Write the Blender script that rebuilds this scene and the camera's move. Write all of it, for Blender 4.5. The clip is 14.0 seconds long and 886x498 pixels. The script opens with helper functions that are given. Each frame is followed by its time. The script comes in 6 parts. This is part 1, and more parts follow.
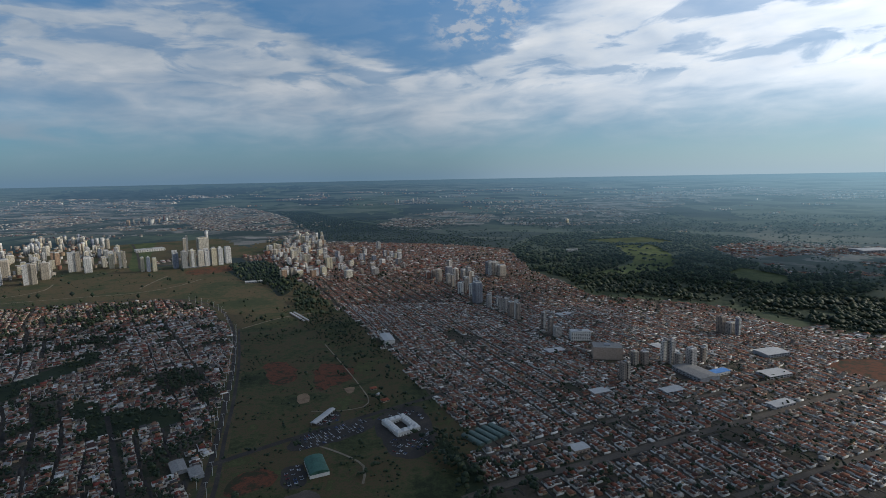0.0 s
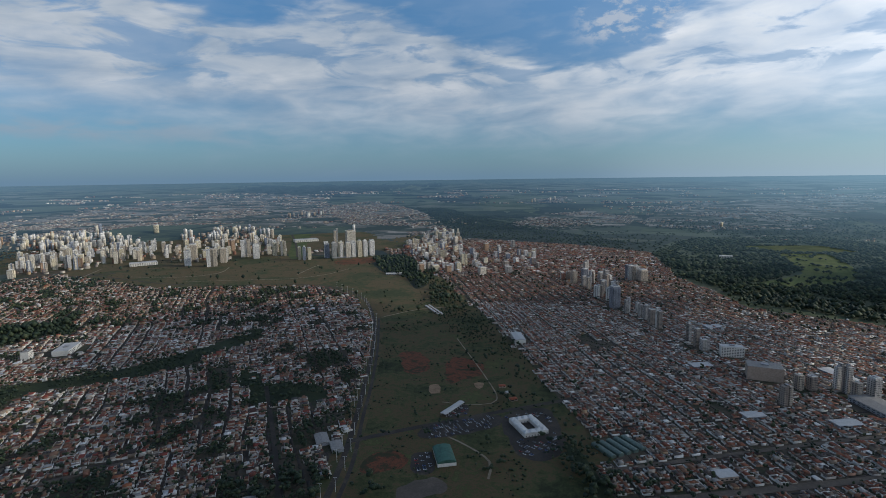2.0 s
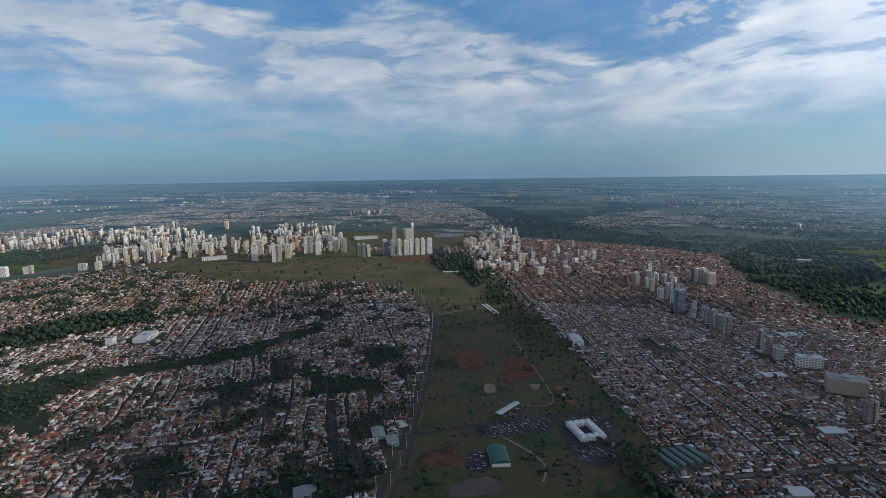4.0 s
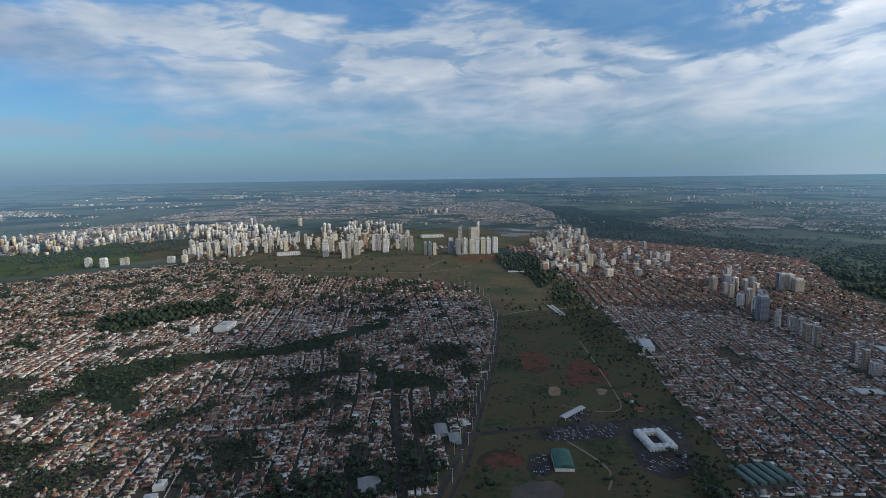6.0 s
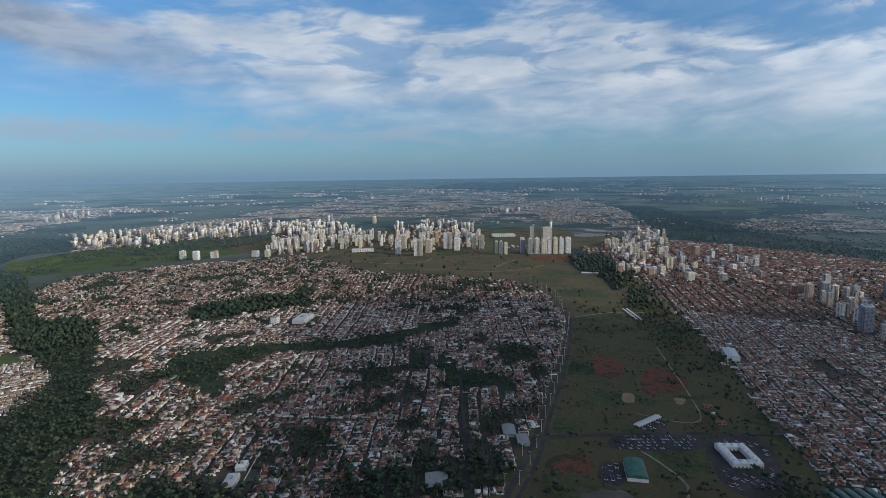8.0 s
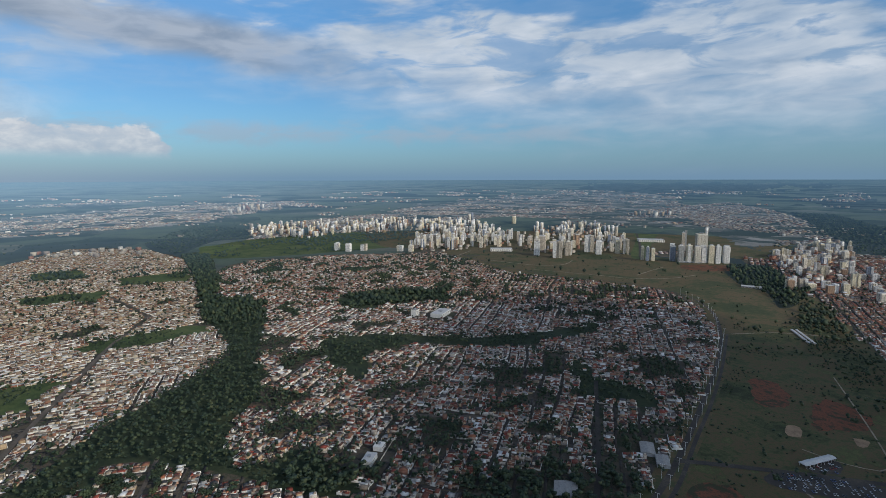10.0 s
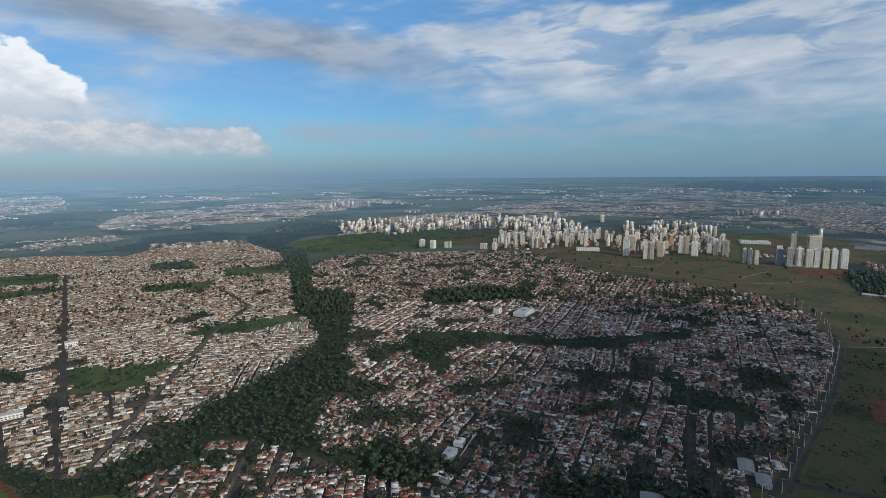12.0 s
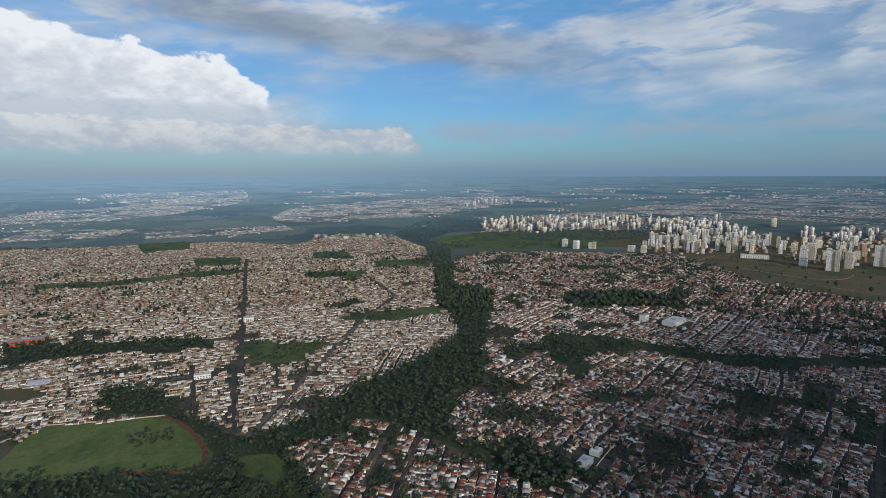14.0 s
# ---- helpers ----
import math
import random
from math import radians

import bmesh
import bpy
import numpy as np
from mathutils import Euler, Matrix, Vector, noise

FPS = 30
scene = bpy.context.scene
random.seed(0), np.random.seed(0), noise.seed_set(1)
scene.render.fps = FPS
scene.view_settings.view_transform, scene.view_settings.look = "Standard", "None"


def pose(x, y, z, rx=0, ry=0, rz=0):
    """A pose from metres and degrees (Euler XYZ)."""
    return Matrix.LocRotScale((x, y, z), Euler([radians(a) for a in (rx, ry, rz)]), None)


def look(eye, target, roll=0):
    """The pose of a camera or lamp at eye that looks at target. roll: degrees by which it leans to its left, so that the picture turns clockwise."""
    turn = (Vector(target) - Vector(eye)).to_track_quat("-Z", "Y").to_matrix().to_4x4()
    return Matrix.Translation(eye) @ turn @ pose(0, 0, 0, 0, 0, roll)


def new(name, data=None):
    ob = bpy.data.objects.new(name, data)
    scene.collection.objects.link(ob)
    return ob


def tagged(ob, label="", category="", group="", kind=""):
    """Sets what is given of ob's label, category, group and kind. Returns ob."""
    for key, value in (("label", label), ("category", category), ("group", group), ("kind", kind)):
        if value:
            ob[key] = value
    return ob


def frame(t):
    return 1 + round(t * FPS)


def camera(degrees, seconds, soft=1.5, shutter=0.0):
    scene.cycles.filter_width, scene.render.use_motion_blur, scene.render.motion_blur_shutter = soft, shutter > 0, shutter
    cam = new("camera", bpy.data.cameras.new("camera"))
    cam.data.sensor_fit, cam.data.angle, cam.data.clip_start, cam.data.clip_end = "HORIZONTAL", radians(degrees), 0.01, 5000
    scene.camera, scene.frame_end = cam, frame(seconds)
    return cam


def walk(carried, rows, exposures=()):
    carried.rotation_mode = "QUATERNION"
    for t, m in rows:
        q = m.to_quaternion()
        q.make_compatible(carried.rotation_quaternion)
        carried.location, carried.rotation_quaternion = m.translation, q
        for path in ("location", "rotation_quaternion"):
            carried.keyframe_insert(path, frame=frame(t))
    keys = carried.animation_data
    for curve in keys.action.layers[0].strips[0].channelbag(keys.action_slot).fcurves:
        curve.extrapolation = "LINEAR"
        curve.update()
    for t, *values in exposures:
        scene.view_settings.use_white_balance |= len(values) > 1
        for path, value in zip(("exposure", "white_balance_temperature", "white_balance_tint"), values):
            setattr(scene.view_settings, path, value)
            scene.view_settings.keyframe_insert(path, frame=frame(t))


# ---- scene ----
cam = camera(79.71, 14.0, soft=0.5)
PATH = [
    (0.0, 82.25, 1.05, -0.15), (0.5, 82.25, 1.18, 2.21), (1.0, 82.33, 0.80, 11.33), (1.5, 82.33, 0.73, 13.69),
    (2.0, 82.30, 0.75, 14.45), (2.5, 82.29, 0.76, 14.72), (3.0, 82.29, 0.75, 17.25), (3.2, 82.27, 0.71, 18.47),
    (5.3, 82.26, 0.88, 24.80), (5.5, 82.26, 0.80, 26.42), (6.0, 82.23, 0.78, 27.80), (6.5, 82.22, 0.83, 28.25),
    (7.0, 82.23, 0.76, 31.80), (7.5, 82.21, 0.71, 34.47), (8.0, 82.20, 0.80, 35.52), (8.5, 82.22, 0.61, 44.04),
    (8.7, 82.17, 0.49, 45.59), (10.8, 82.26, 0.44, 54.25), (11.0, 82.17, 0.54, 55.51), (11.5, 82.16, 0.43, 58.76),
    (12.0, 82.13, 0.41, 59.65), (12.5, 82.10, 0.46, 62.74), (13.0, 82.06, 0.19, 73.16), (13.5, 82.03, 0.21, 74.73),
    (14.0, 81.99, 0.21, 74.98),
]
EXPOSURES = [(0.0, -0.80, 6000, 10), (3.0, -0.62, 5880, 10), (7.0, -0.48, 5850, 10), (11.0, -0.46, 5900, 10), (14.0, -0.57, 5900, 10)]
walk(cam, [(t, pose(0, 0, 360, *p)) for t, *p in PATH], EXPOSURES)
# ---- light ----
EYE = 360.0                       # height of the flight
SUN_TURN, SUN_RISE = -78.0, 24.0  # degrees: to the left of +y, and up


def sun_way():
    a, e = radians(SUN_TURN), radians(SUN_RISE)
    return Vector((-math.sin(a) * math.cos(e), math.cos(a) * math.cos(e), math.sin(e)))


sun = new("sun", bpy.data.lights.new("sun", "SUN"))
sun.data.energy, sun.data.angle, sun.data.color = 4.35, radians(1.6), (1.0, 0.872, 0.66)
sun.matrix_world = look(sun_way() * 900, (0, 0, 0))


class Nodes:
    """Short ways to wire a node tree."""

    def __init__(self, tree):
        self.tree, self.links = tree, tree.links

    def put(self, sock, value):
        if isinstance(value, bpy.types.NodeSocket):
            self.links.new(value, sock)
        elif value is not None:
            sock.default_value = (*value, 1.0) if isinstance(value, tuple) and len(value) == 3 and len(sock.default_value) == 4 else value

    def math(self, op, a, b=None, c=None, clamp=False):
        n = self.tree.nodes.new("ShaderNodeMath")
        n.operation, n.use_clamp = op, clamp
        for s, v in zip(n.inputs, (a, b, c)):
            self.put(s, v)
        return n.outputs[0]

    def vec(self, op, a, b=None):
        n = self.tree.nodes.new("ShaderNodeVectorMath")
        n.operation = op
        for s, v in zip(n.inputs, (a, b)):
            self.put(s, v)
        return n.outputs["Value"] if op in ("LENGTH", "DOT_PRODUCT") else n.outputs[0]

    def xyz(self, x, y, z):
        n = self.tree.nodes.new("ShaderNodeCombineXYZ")
        for s, v in zip(n.inputs, (x, y, z)):
            self.put(s, v)
        return n.outputs[0]

    def split(self, v):
        n = self.tree.nodes.new("ShaderNodeSeparateXYZ")
        self.put(n.inputs[0], v)
        return n.outputs

    def noise(self, vector, scale, detail=4.0, rough=0.55, warp=0.0):
        n = self.tree.nodes.new("ShaderNodeTexNoise")
        self.put(n.inputs["Vector"], vector)
        for k, v in (("Scale", scale), ("Detail", detail), ("Roughness", rough), ("Distortion", warp)):
            n.inputs[k].default_value = v
        return n.outputs["Fac"]

    def cells(self, vector, scale, what="Color"):
        n = self.tree.nodes.new("ShaderNodeTexVoronoi")
        self.put(n.inputs["Vector"], vector)
        n.inputs["Scale"].default_value = scale
        return n.outputs[what]

    def span(self, v, a, b, c=0.0, d=1.0, smooth=True):
        n = self.tree.nodes.new("ShaderNodeMapRange")
        n.interpolation_type = "SMOOTHSTEP" if smooth else "LINEAR"
        for s, x in zip(n.inputs, (v, a, b, c, d)):
            self.put(s, x)
        return n.outputs[0]

    def mix(self, f, a, b, how="MIX"):
        n = self.tree.nodes.new("ShaderNodeMix")
        n.data_type, n.blend_type = "RGBA", how
        for s, v in zip((n.inputs[0], n.inputs[6], n.inputs[7]), (f, a, b)):
            self.put(s, v)
        return n.outputs[2]

    def ramp(self, f, stops, step=False):
        n = self.tree.nodes.new("ShaderNodeValToRGB")
        n.color_ramp.interpolation = "CONSTANT" if step else "LINEAR"
        while len(n.color_ramp.elements) < len(stops):
            n.color_ramp.elements.new(1.0)
        for e, (p, c) in zip(n.color_ramp.elements, stops):
            e.position, e.color = p, (*c, 1.0)
        self.put(n.inputs[0], f)
        return n.outputs[0]


def make_sky():
    w = bpy.data.worlds.new("sky")
    scene.world = w
    w.use_nodes = True
    g = Nodes(w.node_tree)
    back = w.node_tree.nodes["Background"]
    blue = w.node_tree.nodes.new("ShaderNodeTexSky")
    blue.sky_type, blue.sun_disc = "NISHITA", False
    blue.sun_elevation, blue.sun_rotation = radians(SUN_RISE), radians(-SUN_TURN)
    blue.altitude, blue.dust_density, blue.ozone_density = 600, 0.6, 2.0
    d = w.node_tree.nodes.new("ShaderNodeTexCoord").outputs["Generated"]
    x, y, z = g.split(d)
    up = g.math("MAXIMUM", z, 0.0)
    turn = g.math("MULTIPLY", g.math("ARCTAN2", g.math("MULTIPLY", x, -1.0), y), 57.2958)   # degrees to the left of +y
    rise = g.math("MULTIPLY", g.math("ARCSINE", z), 57.2958)
    sky = g.mix(1.0, blue.outputs[0], (0.075, 0.106, 0.125), "MULTIPLY")
    sky = g.mix(g.span(rise, 8.0, 20.0, 0.0, 0.75), sky, g.mix(1.0, sky, (1.45, 1.62, 1.55), "MULTIPLY"))
    flat = g.xyz(g.math("MULTIPLY", turn, 0.05), g.math("ADD", g.math("MULTIPLY", rise, 0.17), g.math("MULTIPLY", turn, 0.007)), 0.4)
    sheet = g.noise(flat, 1.4, 5.0, 0.48, 0.35)
    fine = g.noise(flat, 3.6, 7.0, 0.50, 0.35)
    lumps = g.math("SUBTRACT", g.noise(g.xyz(g.math("MULTIPLY", turn, 0.10), g.math("MULTIPLY", rise, 0.16), 3.0), 2.2, 8.0, 0.58, 0.4), 0.5)
    lumps2 = g.noise(g.xyz(g.math("MULTIPLY", turn, 0.12), g.math("MULTIPLY", rise, 0.22), 9.0), 5.0, 7.0, 0.6, 0.2)
    # a broken sheet of cloud: its lower edge climbs to the west, and it opens to blue high up
    edge_low = g.span(turn, 36.0, 70.0, 5.2, 10.8)
    edge_high = g.math("SUBTRACT", 15.6, g.math("MULTIPLY", g.span(g.math("ABSOLUTE", g.math("SUBTRACT", turn, 3.0)), 6.0, 20.0, 1.0, 0.0), 3.4))
    ragged = g.math("ADD", g.math("MULTIPLY", g.math("SUBTRACT", sheet, 0.5), 9.0), g.math("MULTIPLY", g.math("SUBTRACT", fine, 0.5), 4.0))
    veil = g.span(g.math("SUBTRACT", g.math("ADD", rise, ragged), edge_low), -4.5, 5.0)
    torn = g.span(g.math("SUBTRACT", g.math("SUBTRACT", rise, g.math("MULTIPLY", ragged, 1.5)), edge_high), -1.0, 1.8)
    torn = g.math("MULTIPLY", torn, g.math("MULTIPLY", g.span(turn, -18.0, -8.0), g.span(turn, 78.0, 90.0, 1.0, 0.25)))
    veil = g.math("MULTIPLY", veil, g.math("SUBTRACT", 1.0, g.math("MULTIPLY", torn, 0.86)))
    veil = g.math("MULTIPLY", veil, g.span(fine, 0.28, 0.60, 0.74, 0.97))
    holes = g.noise(g.vec("ADD", flat, (3.1, 11.7, 0.0)), 2.6, 6.0, 0.55, 0.5)
    veil = g.math("MULTIPLY", veil, g.math("MAXIMUM", g.span(holes, 0.40, 0.52, 0.42, 1.0), g.span(rise, 8.0, 11.0, 1.0, 0.0)))
    veil = g.math("MULTIPLY", veil, g.span(rise, 26.0, 44.0, 1.0, 0.35))
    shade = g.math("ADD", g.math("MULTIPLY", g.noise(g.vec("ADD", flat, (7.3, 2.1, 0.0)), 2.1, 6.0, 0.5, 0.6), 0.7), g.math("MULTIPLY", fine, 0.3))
    sheet_colour = g.ramp(shade, [(0.34, (0.45, 0.55, 0.66)), (0.44, (0.61, 0.69, 0.77)), (0.54, (0.75, 0.80, 0.84)), (0.68, (0.96, 0.97, 0.97))])
    sky = g.mix(veil, sky, sheet_colour)
    # thin low streaks
    low = g.math("MULTIPLY", g.span(g.math("ABSOLUTE", g.math("ADD", g.math("SUBTRACT", rise, 4.6), g.math("MULTIPLY", lumps, 3.0))), 0.1, 1.5, 1.0, 0.0), g.math("MULTIPLY", g.span(turn, 24.0, 44.0), g.span(fine, 0.35, 0.6)))
    sky = g.mix(g.math("MULTIPLY", low, 0.55), sky, (0.60, 0.63, 0.67))
    # small bright heaps in the high blue gap
    puff = g.math("MULTIPLY", g.span(g.math("ADD", lumps2, lumps), 0.46, 0.66), g.math("MULTIPLY", g.span(g.math("ABSOLUTE", g.math("ADD", turn, 4.5)), 3.0, 6.5, 1.0, 0.0), g.math("MULTIPLY", g.span(rise, 12.0, 14.0), g.span(rise, 17.0, 19.0, 1.0, 0.0))))
    sky = g.mix(g.math("MULTIPLY", puff, 0.75), sky, (0.74, 0.78, 0.83))
    # brighter, whiter cloud towards the sun
    near_sun = g.math("MAXIMUM", g.vec("DOT_PRODUCT", d, tuple(sun_way())), 0.0)
    glare = g.math("MULTIPLY", g.math("POWER", near_sun, 1.9), g.span(rise, 2.0, 9.0, 0.34, 1.0))
    sky = g.mix(g.math("MULTIPLY", glare, g.span(veil, 0.1, 0.9, 0.30, 1.0)), sky, (1.75, 1.68, 1.56), "ADD")
    # the dark flat streak of cloud over the plain
    lens_rise = g.math("ADD", 12.6, g.math("MULTIPLY", g.math("SUBTRACT", turn, 75.0), 0.115))
    off = g.math("SUBTRACT", g.math("ADD", rise, g.math("MULTIPLY", ragged, 0.35)), lens_rise)
    lens = g.math("MULTIPLY", g.span(g.math("ABSOLUTE", off), 0.7, 2.9, 1.0, 0.0), g.math("MULTIPLY", g.span(turn, 52.0, 74.0), g.span(turn, 99.0, 108.0, 0.9, 0.0)))
    sky = g.mix(lens, sky, g.ramp(fine, [(0.40, (0.37, 0.43, 0.51)), (0.60, (0.54, 0.59, 0.66))]))
    # heaped clouds in the west: a tall head above a pale shelf and a low bank
    crest = g.span(turn, 92.5, 97.0, 8.4, 10.9)
    crest = g.math("ADD", crest, g.span(turn, 98.0, 116.0, 0.0, 2.6, False))
    side = g.math("ADD", turn, g.math("MULTIPLY", lumps, 5.0))
    swell = g.math("ADD", g.math("MULTIPLY", lumps, 3.4), g.math("MULTIPLY", g.math("SUBTRACT", lumps2, 0.5), 1.2))
    head = g.math("MULTIPLY", g.span(g.math("SUBTRACT", g.math("ADD", crest, swell), rise), -0.12, 0.30), g.span(side, 92.4, 93.0))
    head = g.math("MULTIPLY", head, g.span(rise, 6.2, 7.2, 0.0, 1.0))
    shelf = g.math("MULTIPLY", g.math("MULTIPLY", g.span(rise, 4.0, 5.4), g.span(g.math("ADD", rise, swell), 6.8, 8.0, 1.0, 0.0)), g.span(side, 83.0, 95.0))
    bank_top = g.span(turn, 76.6, 80.0, 3.0, 4.9)
    bank = g.math("MULTIPLY", g.span(g.math("SUBTRACT", g.math("ADD", bank_top, g.math("MULTIPLY", swell, 0.8)), rise), -0.15, 0.25), g.span(side, 76.6, 77.6))
    bank = g.math("MULTIPLY", bank, g.span(rise, 1.5, 2.8))
    lit = g.math("ADD", g.math("MULTIPLY", lumps2, 0.55), g.math("ADD", 0.225, g.math("MULTIPLY", lumps, 0.8)))
    sky = g.mix(g.math("MULTIPLY", shelf, 0.95), sky, g.ramp(lit, [(0.36, (0.70, 0.75, 0.80)), (0.56, (0.90, 0.92, 0.93))]))
    sky = g.mix(g.math("MULTIPLY", bank, 0.9), sky, g.ramp(lit, [(0.34, (0.74, 0.78, 0.82)), (0.48, (0.90, 0.89, 0.87)), (0.62, (1.22, 1.14, 1.03))]))
    sky = g.mix(head, sky, g.ramp(g.math("ADD", lit, g.span(g.math("SUBTRACT", crest, rise), 0.0, 4.0, 0.16, -0.06)), [(0.30, (0.84, 0.87, 0.90)), (0.48, (1.02, 1.03, 1.03)), (0.66, (1.28, 1.26, 1.21))]))
    # haze along the horizon
    haze = g.math("POWER", g.span(rise, 0.0, 9.5, 1.0, 0.0, False), 2.2)
    haze_colour = g.mix(g.span(turn, -48.0, 24.0, 0.0, 1.0), (0.72, 0.90, 0.98), (0.235, 0.375, 0.515))
    haze_colour = g.mix(g.span(g.math("ABSOLUTE", g.math("SUBTRACT", turn, 5.0)), 3.0, 14.0, 0.45, 0.0), haze_colour, (0.17, 0.31, 0.43))
    haze_colour = g.mix(g.span(turn, 62.0, 100.0), haze_colour, (0.39, 0.49, 0.59))
    sky = g.mix(g.math("MULTIPLY", haze, 0.92), sky, haze_colour)
    sky = g.mix(g.span(rise, -2.5, -0.6), (0.10, 0.11, 0.10), sky)
    w.node_tree.links.new(sky, back.inputs[0])
    back.inputs[1].default_value = 1.0


make_sky()


# ---- materials ----
def surface(name, rough=0.85, metal=0.0):
    m = bpy.data.materials.new(name)
    m.use_nodes = True
    g = Nodes(m.node_tree)
    shader = m.node_tree.nodes["Principled BSDF"]
    shader.inputs["Roughness"].default_value, shader.inputs["Metallic"].default_value = rough, metal
    shader.inputs["Specular IOR Level"].default_value = 0.25
    g.place = m.node_tree.nodes.new("ShaderNodeNewGeometry").outputs["Position"]
    return m, g, shader


def lot(g, single):
    """A random number for each object, or for each loose piece of a joined mesh."""
    if single:
        return g.tree.nodes.new("ShaderNodeObjectInfo").outputs["Random"]
    return g.tree.nodes.new("ShaderNodeNewGeometry").outputs["Random Per Island"]


def bump(g, shader, height, distance):
    n = g.tree.nodes.new("ShaderNodeBump")
    n.inputs["Strength"].default_value, n.inputs["Distance"].default_value = 0.7, distance
    g.put(n.inputs["Height"], height)
    g.links.new(n.outputs[0], shader.inputs["Normal"])


def soil(name, stops, big, small, rough=0.95, relief=0.3):
    """Ground cover: two scales of patches through one ramp."""
    m, g, s = surface(name, rough)
    a = g.noise(g.place, big, 5.0, 0.6, 0.4)
    b = g.noise(g.place, small, 6.0, 0.65)
    c = g.noise(g.place, small * 4.0, 4.0, 0.7)
    f = g.math("ADD", g.math("MULTIPLY", a, 0.55), g.math("ADD", g.math("MULTIPLY", b, 0.33), g.math("MULTIPLY", c, 0.12)))
    f = g.math("ADD", 0.5, g.math("MULTIPLY", g.math("SUBTRACT", f, 0.5), 1.7))
    g.put(s.inputs["Base Color"], g.ramp(f, stops))
    bump(g, s, b, relief)
    return m


def varied(name, stops, single, rough=0.8, metal=0.0, dirt=0.25, dirt_scale=0.35):
    """One colour for each piece, picked from the stops, and stained."""
    m, g, s = surface(name, rough, metal)
    base = g.ramp(lot(g, single), stops, True)
    stain = g.noise(g.place, dirt_scale, 5.0, 0.65, 0.5)
    grain = g.noise(g.place, dirt_scale * 9.0, 3.0, 0.6)
    f = g.math("MULTIPLY", g.span(g.math("ADD", g.math("MULTIPLY", stain, 0.7), g.math("MULTIPLY", grain, 0.3)), 0.38, 0.66), dirt * 2)
    g.put(s.inputs["Base Color"], g.mix(f, base, g.mix(1.0, base, (0.42, 0.40, 0.38), "MULTIPLY")))
    bump(g, s, grain, 0.05)
    return m


ROOF_STOPS = [(0.0, (0.215, 0.052, 0.036)), (0.10, (0.145, 0.050, 0.034)), (0.22, (0.28, 0.108, 0.056)), (0.27, (0.190, 0.086, 0.054)), (0.39, (0.082, 0.040, 0.032)), (0.50, (0.210, 0.120, 0.078)),
              (0.58, (0.115, 0.094, 0.083)), (0.66, (0.072, 0.068, 0.068)), (0.74, (0.24, 0.195, 0.15)), (0.79, (0.048, 0.040, 0.038)), (0.87, (0.30, 0.29, 0.28)), (0.935, (0.60, 0.59, 0.58))]
BROWN_ROOF_STOPS = [(0.0, (0.170, 0.056, 0.032)), (0.20, (0.205, 0.080, 0.044)), (0.38, (0.088, 0.040, 0.028)), (0.52, (0.180, 0.098, 0.060)), (0.63, (0.105, 0.080, 0.064)), (0.72, (0.070, 0.060, 0.054)), (0.80, (0.048, 0.037, 0.032)), (0.87, (0.22, 0.175, 0.14)), (0.925, (0.36, 0.34, 0.31)), (0.97, (0.66, 0.64, 0.60))]
TAN_ROOF_STOPS = [(0.0, (0.165, 0.070, 0.044)), (0.12, (0.200, 0.128, 0.080)), (0.25, (0.090, 0.052, 0.040)), (0.37, (0.220, 0.172, 0.120)), (0.49, (0.140, 0.122, 0.104)), (0.60, (0.275, 0.238, 0.182)), (0.70, (0.060, 0.050, 0.044)), (0.78, (0.36, 0.34, 0.30)), (0.88, (0.60, 0.585, 0.55))]
WALL_STOPS = [(0.0, (0.44, 0.39, 0.33)), (0.22, (0.64, 0.62, 0.59)), (0.36, (0.32, 0.26, 0.20)), (0.52, (0.40, 0.295, 0.19)), (0.64, (0.26, 0.225, 0.205)), (0.78, (0.50, 0.45, 0.38)), (0.88, (0.27, 0.14, 0.10))]
TAN_WALL_STOPS = [(0.0, (0.36, 0.29, 0.20)), (0.20, (0.46, 0.40, 0.31)), (0.38, (0.25, 0.19, 0.135)), (0.52, (0.36, 0.265, 0.165)), (0.64, (0.22, 0.16, 0.12)), (0.76, (0.60, 0.57, 0.50)), (0.86, (0.23, 0.12, 0.08))]
TOWER_STOPS = [(0.0, (0.59, 0.54, 0.45)), (0.24, (0.67, 0.65, 0.62)), (0.52, (0.47, 0.41, 0.33)), (0.64, (0.32, 0.32, 0.31)), (0.72, (0.63, 0.56, 0.41)), (0.88, (0.22, 0.25, 0.31)), (0.95, (0.36, 0.24, 0.16))]
# darker wall colours that hold the shade on the eastern towers
SHADED_TOWER_STOPS = [(0.0, (0.42, 0.39, 0.36)), (0.25, (0.30, 0.25, 0.21)), (0.42, (0.60, 0.58, 0.54)), (0.62, (0.25, 0.26, 0.29)), (0.76, (0.44, 0.38, 0.31)), (0.93, (0.32, 0.16, 0.11))]
LEAF_STOPS = [(0.0, (0.019, 0.034, 0.019)), (0.2, (0.026, 0.043, 0.023)), (0.4, (0.036, 0.053, 0.028)), (0.6, (0.022, 0.037, 0.025)), (0.75, (0.046, 0.063, 0.030)), (0.92, (0.064, 0.076, 0.036))]


def leaf(name, single):
    m, g, s = surface(name, 0.7)
    base = g.ramp(lot(g, single), LEAF_STOPS, True)
    f = g.noise(g.place, 1.1, 4.0, 0.7)
    g.put(s.inputs["Base Color"], g.mix(g.span(f, 0.35, 0.65), g.mix(1.0, base, (0.55, 0.58, 0.6), "MULTIPLY"), base))
    bump(g, s, g.noise(g.place, 0.9, 3.0, 0.7), 0.9)
    return m


